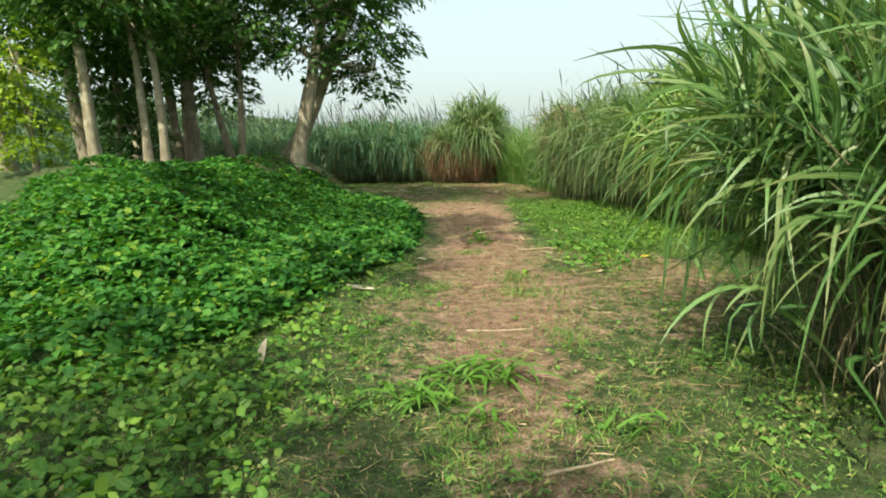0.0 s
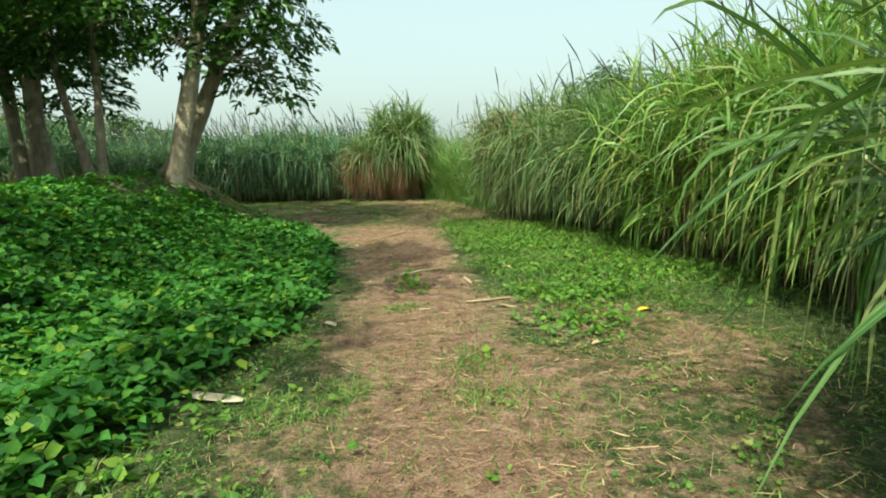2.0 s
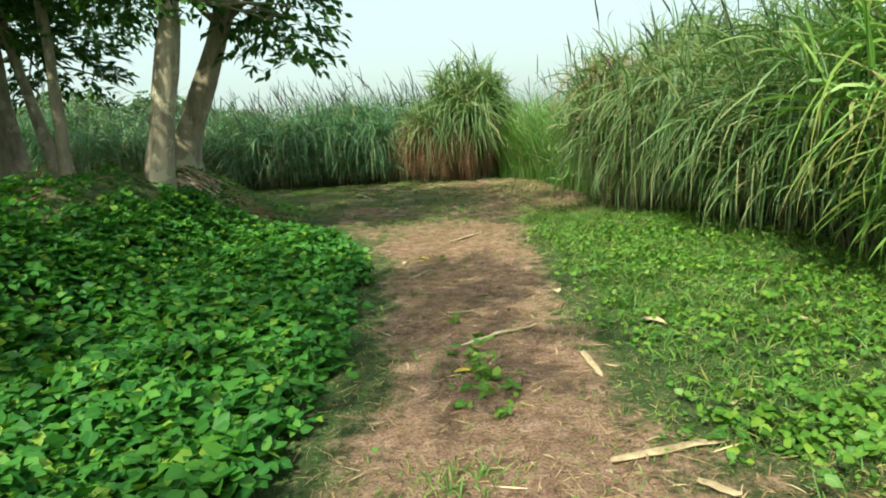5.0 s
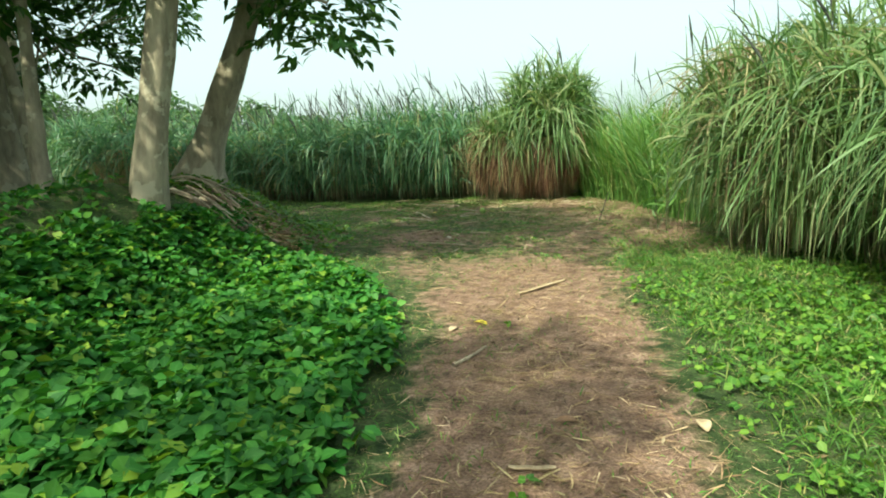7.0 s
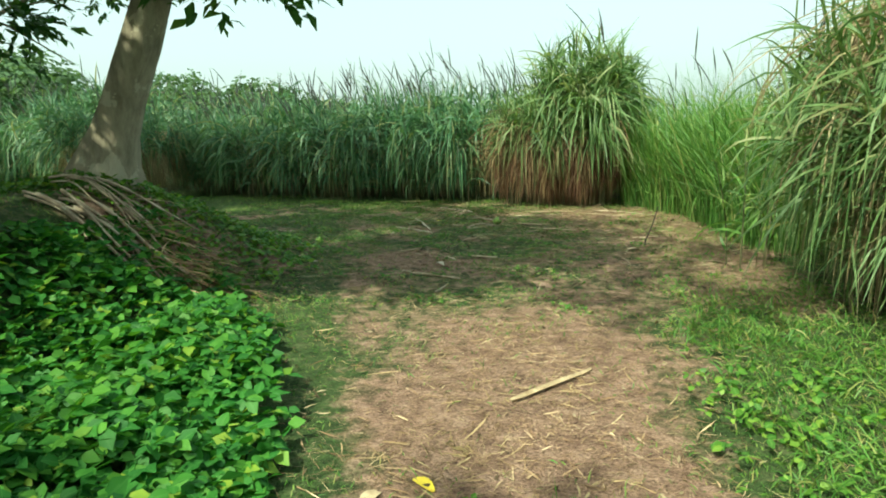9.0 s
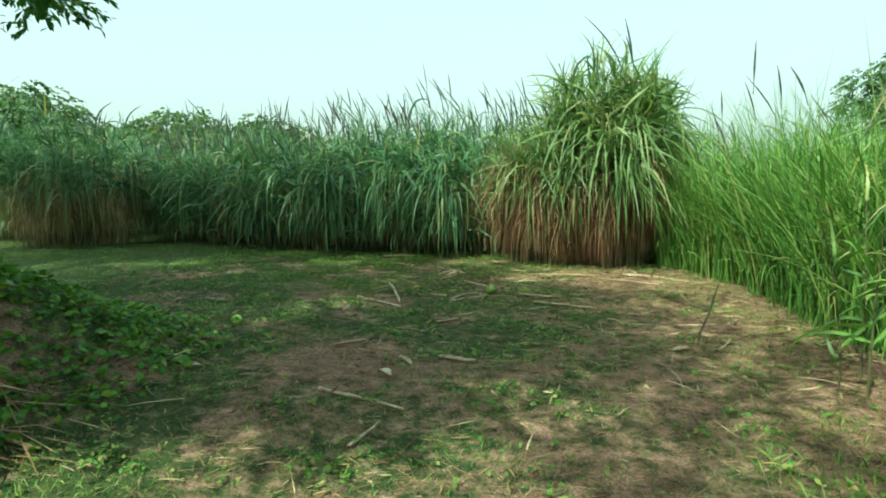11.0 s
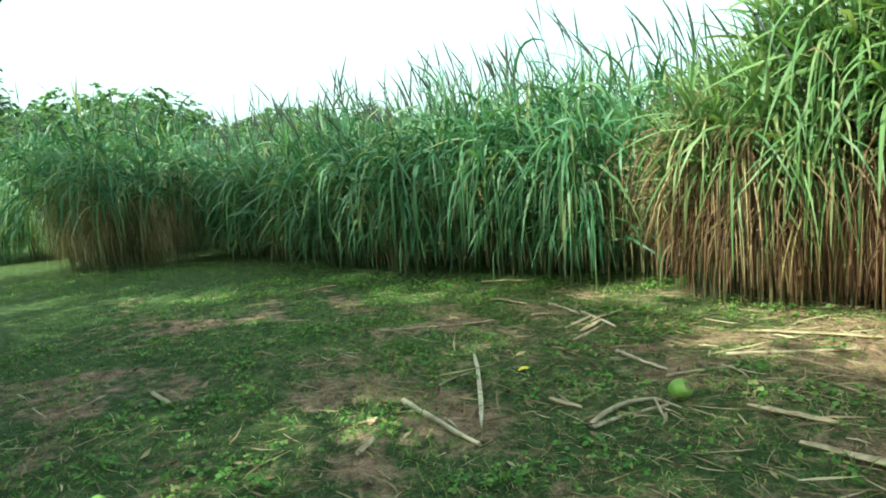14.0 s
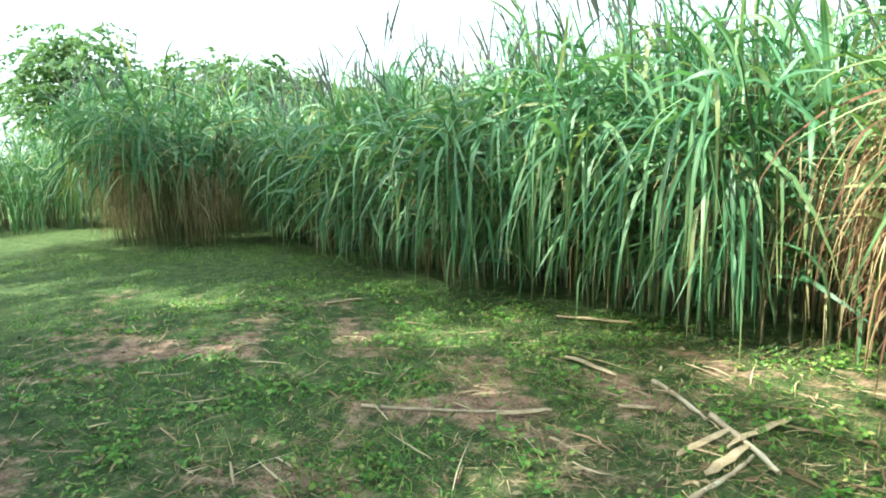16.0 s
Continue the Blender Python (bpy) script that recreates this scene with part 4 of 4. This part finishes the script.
rs = np.random.default_rng(35)
sx, sy = scatter(rs, 165000, -3.5, 4.0, 0.8, 24, lambda x, y: np.clip(0.12 + 0.75 * wear_at(x, y) + 0.22 * smooth01(y, 15.5, 17.5) * smooth01(x, -4, -2) + 0.5 * np.exp(-(((x - 0.9) / 2.0) ** 2 + ((y - 21.2) / 1.4) ** 2)) + 0.4 * np.exp(-(((x + 0.8) / 1.2) ** 2 + ((y - 21.5) / 1.2) ** 2)), 0, 1) * (1 - 0.9 * vine_density(x, y)))
n = len(sx)
stuff("straw_litter", ribbons(on_ground(sx, sy, 0.012), rs.uniform(0, 6.28, n), rs.normal(0.02, 0.12, n), rs.uniform(0.03, 0.2, n) * rs.uniform(0.4, 1.3, n), rs.uniform(0.002, 0.0075, n) * (1 + 1.2 * (rs.uniform(0, 1, n) > 0.93)), rs.normal(0, 0.25, n), 1, rs.normal(0, 0.6, n)), STRAW, "scattered dry straw and leaf bits on the path", "litter")

rl = np.random.default_rng(37)
lx_, ly_ = scatter(rl, 34000, -6.5, 4.0, 0.8, 24, lambda x, y: np.clip(0.15 + 0.5 * wear_at(x, y) + 0.8 * np.exp(-(((x - 1.9) / 1.0) ** 2 + ((y - 6.7) / 0.9) ** 2)) + 0.7 * np.exp(-(((x + 0.6) / 1.1) ** 2 + ((y - 21.2) / 1.2) ** 2)) + 0.8 * np.exp(-(((x + 2.3) / 1.1) ** 2 + ((y - 16.2) / 0.9) ** 2)), 0, 1) * (1 - 0.9 * vine_density(x, y)))
n = len(lx_)
ln = rl.uniform(0.02, 0.085, n) * (0.75 + 0.25 * smooth01(ly_, 14, 16))
stuff("leaf_litter", ribbons(on_ground(lx_, ly_, 0.015), rl.uniform(0, 6.28, n), rl.normal(0.05, 0.2, n), ln, ln * rl.uniform(0.12, 0.4, n), rl.normal(0.1, 0.6, n), 2, rl.normal(0, 0.5, n), shape=LEAF_W, fold=0.3), LITTER, "scattered dead brown leaves on the trodden earth", "litter")

# coarser dead cane leaves strewn over the clearing, thickest in front of the red-brown clump
rc = np.random.default_rng(39)
cx_, cy_ = scatter(rc, 19000, -6.0, 4.0, 15.2, 23.2, lambda x, y: np.clip((0.19 + 0.3 * wear_at(x, y)) * smooth01(y, 15.8, 18.5) + 0.03 + 0.9 * np.exp(-(((x - 1.6) / 1.9) ** 2 + ((y - 21.7) / 1.0) ** 2)) + 0.3 * np.exp(-(((x - 0.3) / 1.8) ** 2 + ((y - 20.4) / 1.2) ** 2)), 0, 1) * (0.55 + 0.45 * wavy(x + 1, y, 2.3)))
n = len(cx_)
az_ = np.where(rc.uniform(0, 1, n) < 0.45, rc.normal(-0.35, 0.35, n), rc.uniform(0, 6.28, n))
stuff("dead_cane_leaves", ribbons(on_ground(cx_, cy_, 0.02), az_, rc.normal(0.03, 0.09, n), rc.uniform(0.06, 0.3, n) * (1 + 0.6 * (rc.uniform(0, 1, n) > 0.85)), rc.uniform(0.004, 0.014, n), rc.normal(0.05, 0.25, n), 3, rc.normal(0, 0.6, n), rc.normal(0, 0.35, n)), CANE_LITTER, "pale dead cane leaves strewn over the clearing", "litter")


# torn dead cane leaves trodden flat along the path
rp = np.random.default_rng(41)
px_, py_ = scatter(rp, 52000, -1.6, 3.8, 0.8, 16.2, lambda x, y: np.clip(0.75 * wear_at(x, y) + 0.5 * np.exp(-(((x - 2.2) / 1.0) ** 2 + ((y - 6.6) / 1.3) ** 2)), 0, 1) * np.clip(0.5 + 0.5 * wavy(x + 4, y, 1.9), 0.12, 1) * (1 - 0.9 * vine_density(x, y)))
n = len(px_)
stuff("trodden_cane_leaves", ribbons(on_ground(px_, py_, 0.014), rp.uniform(0, 6.28, n), rp.normal(0.02, 0.08, n), rp.uniform(0.03, 0.16, n) * (1 + 0.7 * (rp.uniform(0, 1, n) > 0.93)), rp.uniform(0.002, 0.009, n), rp.normal(0.04, 0.2, n), 3, rp.normal(0, 0.5, n), rp.normal(0, 0.4, n)), STRAW, "torn pinkish-tan cane leaves trodden flat on the path", "litter")


# ---- loose things on the ground ----
def solid(bm, name, mat, parent=None, label=""):
    me = bpy.data.meshes.new(name)
    bm.to_mesh(me)
    bm.free()
    me.materials.append(mat)
    for p in me.polygons:
        p.use_smooth = True
    ob = new(name, me)
    ob.parent = parent
    return tagged(ob, label)


def lie(x0, y0, x1, y1, m, lift, wob, r):
    s = np.linspace(0, 1, m)
    k = math.hypot(x1 - x0, y1 - y0)
    side = np.array([-(y1 - y0), x1 - x0]) / max(k, 1e-6)
    off = k * wob * (np.sin(s * 3.1 + r.uniform(0, 3)) - np.sin(r.uniform(0, 3)) * 0.2) + r.normal(0, 0.0025, m)
    x, y = x0 + (x1 - x0) * s + side[0] * off, y0 + (y1 - y0) * s + side[1] * off
    return np.stack([x, y, ground_z(x, y) + lift], -1)


loose = [0]


def stick(x0, y0, x1, y1, radius=0.011, label="dry grey-brown stick lying on the ground", mat=None):
    loose[0] += 1
    r = np.random.default_rng(500 + loose[0])
    P = lie(x0, y0, x1, y1, 9, radius * 0.9, 0.03, r)
    V, F, UV = tubes(P[None], (radius * np.linspace(1.1, 0.7, 9) * (1 + 0.15 * np.sin(np.arange(9) * 2.4)))[None], 7)
    c = P[4].copy()
    c[2] -= radius
    ob = new("stick", raw_mesh("stick", V - c, F, mat or WOOD_DRY, UV))
    ob.location = c
    return tagged(ob, label, "stick", "loose sticks")


def strip(x0, y0, x1, y1, width=0.05, label="pale dry cane leaf strip lying on the ground", mat=None):
    """A dried leaf strip: curled along its length, with thickness."""
    loose[0] += 1
    r = np.random.default_rng(700 + loose[0])
    m = 8
    P = lie(x0, y0, x1, y1, m, 0.012, 0.015, r)
    k = math.hypot(x1 - x0, y1 - y0)
    side = np.array([-(y1 - y0), x1 - x0, 0]) / max(k, 1e-6)
    w = width * 0.36 * np.array([0.5, 0.85, 1, 1, 0.95, 0.9, 0.75, 0.35]) * r.uniform(0.85, 1.1, m)
    up = np.array([0, 0, 1.0])
    lift = r.uniform(0, 0.007, m)[:, None] * up
    rows = []
    for off, h in ((-1, 0.012), (0, 0.0), (1, 0.016)):
        rows.append(P + side * (w * off)[:, None] + up * h + lift)
    top = np.stack(rows, 1).reshape(-1, 3)
    V = np.concatenate([top, top - up * 0.005])
    F, h = [], m * 3
    for i in range(m - 1):
        for j in range(2):
            a = i * 3 + j
            F += [(a, a + 1, a + 4, a + 3), (h + a, h + a + 3, h + a + 4, h + a + 1)]
        F += [(i * 3, i * 3 + 3, h + i * 3 + 3, h + i * 3), (i * 3 + 2, h + i * 3 + 2, h + i * 3 + 5, i * 3 + 5)]
    c = P[4].copy()
    c[2] -= 0.01
    ob = new("dry_leaf_strip", raw_mesh("dry_leaf_strip", V - c, F, mat or LEAF_TAN))
    ob.location = c
    return tagged(ob, label, "dry leaf", "loose leaf strips")


def fallen_leaf(x, y, az, length, width, mat, label, tilt=0.15):
    loose[0] += 1
    V, F, _ = ribbons(np.array([[0, 0, 0.012]]), np.array([az]), np.array([tilt]), np.array([length]), np.array([width]), np.array([0.5]), 6, shape=LEAF_W, fold=0.35)
    V = np.concatenate([V, V - np.array([0, 0, 0.002])])
    F = np.concatenate([F, F[:, ::-1] + len(V) // 2])
    ob = new("fallen_leaf", raw_mesh("fallen_leaf", V, F, mat))
    ob.location = (x, y, float(ground_z(x, y)))
    return tagged(ob, label, "leaf", "fallen leaves")


# start of the path
stick(0.18, 4.81, 0.72, 4.78, 0.009)
stick(0.44, 2.56, 0.79, 2.70, 0.009)
strip(-1.08, 6.27, -0.72, 6.20, 0.15, "bleached white husk scrap in the grass", PAPER)
fallen_leaf(-1.25, 3.96, 1.2, 0.2, 0.06, PAPER, "bleached husk blade standing upright in the weeds", 1.35)
# along the path
strip(0.69, 10.12, 1.02, 10.26, 0.04)
strip(1.04, 8.38, 1.60, 8.48, 0.06)
strip(1.33, 8.18, 1.46, 8.07, 0.05)
strip(2.82, 10.11, 2.90, 9.90, 0.05)
strip(2.39, 8.32, 2.35, 8.06, 0.04)
strip(-0.33, 7.95, -0.22, 7.80, 0.08, "bleached white husk scrap beside the path", PAPER)
strip(0.46, 9.94, 0.80, 10.20, 0.035, "pale split cane lying on the path", PAPER)
strip(1.22, 9.71, 1.25, 9.29, 0.06)
stick(-0.21, 10.50, -0.04, 10.30, 0.006)
stick(0.02, 12.05, 0.20, 12.45, 0.014)
strip(0.48, 13.84, 0.94, 14.34, 0.05)
strip(0.38, 10.71, 0.59, 10.70, 0.03)
YL, TL = "yellow fallen leaf on the path", "tan dead leaf on the ground"
fallen_leaf(2.55, 7.76, 0.3, 0.17, 0.08, LEAF_YELLOW, YL)
fallen_leaf(0.39, 9.51, 0.2, 0.12, 0.04, LEAF_YELLOW, YL)
fallen_leaf(-0.69, 9.31, 2.0, 0.1, 0.05, LEAF_YELLOW, "yellow leaf among the vine leaves", 0.6)
fallen_leaf(0.20, 12.95, 2.4, 0.16, 0.06, LEAF_YELLOW, YL)
fallen_leaf(1.76, 6.85, 0.5, 0.15, 0.06, LEAF_TAN, TL)
fallen_leaf(1.78, 10.25, -0.6, 0.2, 0.09, LEAF_TAN, TL)
fallen_leaf(-0.09, 12.82, 1.2, 0.15, 0.07, LEAF_TAN, TL)
fallen_leaf(1.34, 11.06, 1.5, 0.15, 0.07, LEAF_TAN, TL)
fallen_leaf(-1.77, 10.78, 1.2, 0.16, 0.07, PAPER, "pale dead leaf caught in the vines", 1.2)
fallen_leaf(0.62, 11.2, 0.2, 0.13, 0.06, LEAF_BROWN, "brown dead leaf on the path")
fallen_leaf(1.62, 18.29, 0.4, 0.2, 0.09, LEAF_TAN, TL)
fallen_leaf(-0.51, 17.40, 2.6, 0.12, 0.07, PAPER, "bleached dead leaf on the sandy ground", 0.4)
fallen_leaf(-2.06, 17.16, 0.2, 0.12, 0.06, PAPER, "bleached dead leaf on the grass", 0.4)
fallen_leaf(-1.21, 20.80, 0.8, 0.11, 0.05, LEAF_YELLOW, YL)
fallen_leaf(-1.78, 19.77, 1.9, 0.12, 0.06, LEAF_TAN, TL)
# the clearing
stick(-0.90, 16.97, -0.23, 16.76, 0.014, "dark bent stick lying on the ground")
stick(-0.37, 16.16, -0.34, 16.56, 0.012)
strip(-0.25, 17.88, 0.07, 17.79, 0.085)
strip(0.38, 20.08, 1.07, 19.82, 0.07)
strip(-1.20, 18.02, -1.00, 18.25, 0.045)
strip(-0.57, 17.81, -0.41, 17.64, 0.06)
strip(-0.52, 19.11, -0.34, 19.24, 0.045)
stick(-0.58, 20.05, -0.23, 20.45, 0.012)
strip(-1.66, 21.10, -1.13, 19.90, 0.042, "long pale split cane lying on the grass", PAPER)
stick(-1.77, 20.14, -1.08, 19.74, 0.018)
stick(-0.64, 21.38, -0.26, 21.05, 0.014)
stick(-0.26, 20.92, 0.15, 21.20, 0.011)
stick(-1.50, 22.78, -1.10, 22.40, 0.014)
stick(-1.10, 22.43, -0.72, 22.00, 0.016)
stick(-1.00, 21.60, -0.86, 22.11, 0.012)
strip(0.18, 20.49, 0.60, 20.35, 0.06)
strip(-3.67, 19.90, -3.31, 19.75, 0.05)
strip(-1.66, 19.43, -1.66, 19.61, 0.05)
strip(-0.89, 20.34, -0.67, 20.26, 0.04)
strip(-4.66, 23.18, -4.44, 23.45, 0.05)
stick(-1.65, 20.45, -1.52, 20.74, 0.008)
strip(-1.13, 21.94, -0.98, 22.31, 0.05)
stick(-2.75, 21.60, -1.85, 22.09, 0.011)
strip(-2.04, 21.87, -1.83, 22.10, 0.045)
strip(-0.98, 21.82, -0.88, 22.17, 0.06)
strip(-2.56, 23.75, -1.93, 23.85, 0.05)
strip(-0.75, 22.61, -0.95, 22.12, 0.06)
strip(-2.11, 22.90, -1.71, 22.77, 0.05)
strip(-1.54, 22.32, -1.36, 22.38, 0.04)
strip(1.2, 21.6, 1.9, 21.25, 0.06)
strip(0.3, 22.0, 1.1, 21.95, 0.06)
stick(1.5, 22.1, 2.5, 21.6, 0.012)
stick(0.1, 21.4, 0.9, 21.7, 0.012)


def upright_twig(x, y):
    r = np.random.default_rng(811)
    z = float(ground_z(x, y))
    ob = thing("upright_twig", (x, y, z), "dark bare twig stuck upright in the ground", "twig")
    s = np.linspace(0, 1, 7)[:, None]
    main = np.array([0.17, 0.1, 0.5]) * s + r.normal(0, 0.006, (7, 3))
    main[0] = (0, 0, -0.03)
    piece("stem", tubes(main[None], np.linspace(0.011, 0.005, 7)[None], 6), TWIG, ob)
    for a, d in ((2, (-0.07, 0.02, 0.08)), (4, (0.09, 0, 0.05))):
        b = main[a] + np.array(d) * np.linspace(0, 1, 4)[:, None]
        piece("side_twig", tubes(b[None], np.linspace(0.005, 0.002, 4)[None], 5), TWIG, ob)


TWIG = plain("dark_twig", (0.03, 0.022, 0.016), (0.08, 0.06, 0.045))
upright_twig(1.87, 18.61)


def coconut(x, y, turn, label, size=0.56):
    z = float(ground_z(x, y))
    ob = thing("coconut", (x, y, z), label, "coconut", "green coconuts")
    ob.scale = (size, size, size * 0.9)
    bm = bmesh.new()
    bmesh.ops.create_uvsphere(bm, u_segments=24, v_segments=16, radius=0.115)
    for v in bm.verts:
        a = math.atan2(v.co.y, v.co.z)
        v.co.x *= 1.18
        v.co *= 1 + 0.05 * math.cos(3 * a)
        if v.co.x > 0.1:
            v.co.x = 0.1 + (v.co.x - 0.1) * 0.1
    husk = solid(bm, "husk", COCO_GREEN, ob)
    husk.matrix_basis = pose(0, 0, 0.11, 12, -38, turn)
    bm = bmesh.new()
    bmesh.ops.create_circle(bm, cap_ends=True, segments=20, radius=0.055)
    bmesh.ops.create_cone(bm, cap_ends=False, segments=20, radius1=0.055, radius2=0.035, depth=0.006, matrix=Matrix.Translation((0, 0, 0.003)))
    cut = solid(bm, "cut_face", COCO_CUT, ob, "brown cut opening")
    cut.matrix_basis = pose(0, 0, 0.11, 12, -38, turn) @ pose(0.106, 0, 0, 0, 90, 0)


coconut(-0.16, 20.58, -25, "green coconut with a cut open top lying on straw")
coconut(-2.46, 18.58, 160, "yellow-green coconut husk lying in the turf", 0.45)


def bent_branch():
    ob = thing("fallen_branch", (-0.45, 20.33, float(ground_z(-0.45, 20.33))), "pale forked dry branch lying beside the coconut", "branch")
    s = np.linspace(0, 1, 8)[:, None]
    a = np.array([-0.14, -0.27, 0.015]) + np.array([0.29, 0.44, 0.0]) * s + np.array([-0.025, 0.02, 0.025]) * np.sin(np.pi * s)
    piece("stem", tubes(a[None], np.linspace(0.016, 0.010, 8)[None], 7), WOOD_DRY, ob)
    for d in ((0.15, -0.08, -0.01), (0.08, -0.28, -0.005)):
        b = a[-1] + np.array(d) * np.linspace(0, 1, 5)[:, None]
        piece("fork", tubes(b[None], np.linspace(0.011, 0.006, 5)[None], 6), WOOD_DRY, ob)


bent_branch()


def branch_pile():
    r = np.random.default_rng(820)
    c = np.array([-3.05, 15.6, float(ground_z(-3.05, 15.6))])
    ob = thing("branch_pile", tuple(c), "heap of dry branches and straw at the foot of the trees", "branches")
    for i in range(26):
        x0, y0 = -3.6 + r.uniform(-0.25, 0.35), 15.55 + r.uniform(-0.4, 0.45)
        x1, y1 = x0 + r.uniform(0.4, 1.05), y0 + r.uniform(-0.25, 0.25)
        s = np.linspace(0, 1, 7)
        x, y = x0 + (x1 - x0) * s, y0 + (y1 - y0) * s + 0.04 * np.sin(s * 5 + i)
        P = np.stack([x, y, ground_z(x, y) + r.uniform(0.01, 0.12) + 0.03 * np.sin(s * 3)], -1) - c
        piece("branch", tubes(P[None], np.linspace(1, 0.55, 7)[None] * r.uniform(0.009, 0.021), 6), WOOD_DRY, ob)
    n = 260
    x, y = r.normal(-2.65, 0.28, n), r.normal(15.65, 0.22, n)
    b = np.stack([x, y, ground_z(x, y) + r.uniform(0.01, 0.07, n)], -1) - c
    piece("straw", ribbons(b, r.normal(-0.25, 0.4, n), r.normal(-0.15, 0.12, n), r.uniform(0.2, 0.6, n), r.uniform(0.006, 0.016, n), r.normal(0.1, 0.2, n), 3, r.normal(0, 0.5, n)), STRAW, ob, "pale straw", "stuff")


branch_pile()


def clod(seed, x, y, size):
    r = np.random.default_rng(seed)
    ob = thing("earth_clod", (x, y, float(ground_z(x, y))), "grey-brown clod of dry earth at the foot of the bank", "clod", "earth clods")
    bm = bmesh.new()
    bmesh.ops.create_icosphere(bm, subdivisions=3, radius=size)
    ph = r.uniform(0, 6, 6)
    for v in bm.verts:
        n = v.co / size
        k = 1 + 0.16 * math.sin(3.1 * n.x + ph[0]) * math.sin(2.7 * n.y + ph[1]) + 0.1 * math.sin(6.3 * n.z + ph[2]) + 0.06 * math.sin(9 * n.x + 7 * n.y + ph[3])
        v.co = Vector((v.co.x * 1.25 * k, v.co.y * k, v.co.z * 0.72 * k))
    solid(bm, "clod", CLOD, ob).matrix_basis = pose(0, 0, size * 0.4, 0, 0, r.uniform(0, 360))


CLOD = plain("dry_clod", (0.13, 0.10, 0.075), (0.33, 0.27, 0.21), 16, 0.95)
clod(841, -2.12, 14.3, 0.13)
clod(842, -2.36, 14.2, 0.10)
clod(843, -2.02, 14.75, 0.08)


def cut_bunch(seed, x, y, count, size):
    r = np.random.default_rng(seed)
    ob = thing("cut_grass_bunch", (x, y, float(ground_z(x, y))), "flattened bunch of cut green grass leaves on the path", "cut grass", "cut grass bunches")
    for _ in range(count):
        base = np.array([[r.normal(0, 0.1 * size), r.normal(0, 0.05 * size), r.uniform(0.01, 0.06)]])
        one = lambda lo, hi: np.array([r.uniform(lo, hi)])
        piece("leaf", ribbons(base, one(0, 6.28), one(0.1, 0.9), one(0.15, 0.36) * size, one(0.014, 0.03), one(0.6, 1.8), 6, one(-0.5, 0.5), fold=0.25), WEED_LEAF, ob)


cut_bunch(831, 0.26, 3.70, 60, 1.2)
cut_bunch(832, 0.05, 3.78, 30, 0.9)
cut_bunch(833, -0.16, 3.38, 40, 1.0)
cut_bunch(834, 0.23, 3.10, 14, 0.9)
cut_bunch(835, 1.03, 2.97, 8, 0.9)

near_vine_leaves(vines)
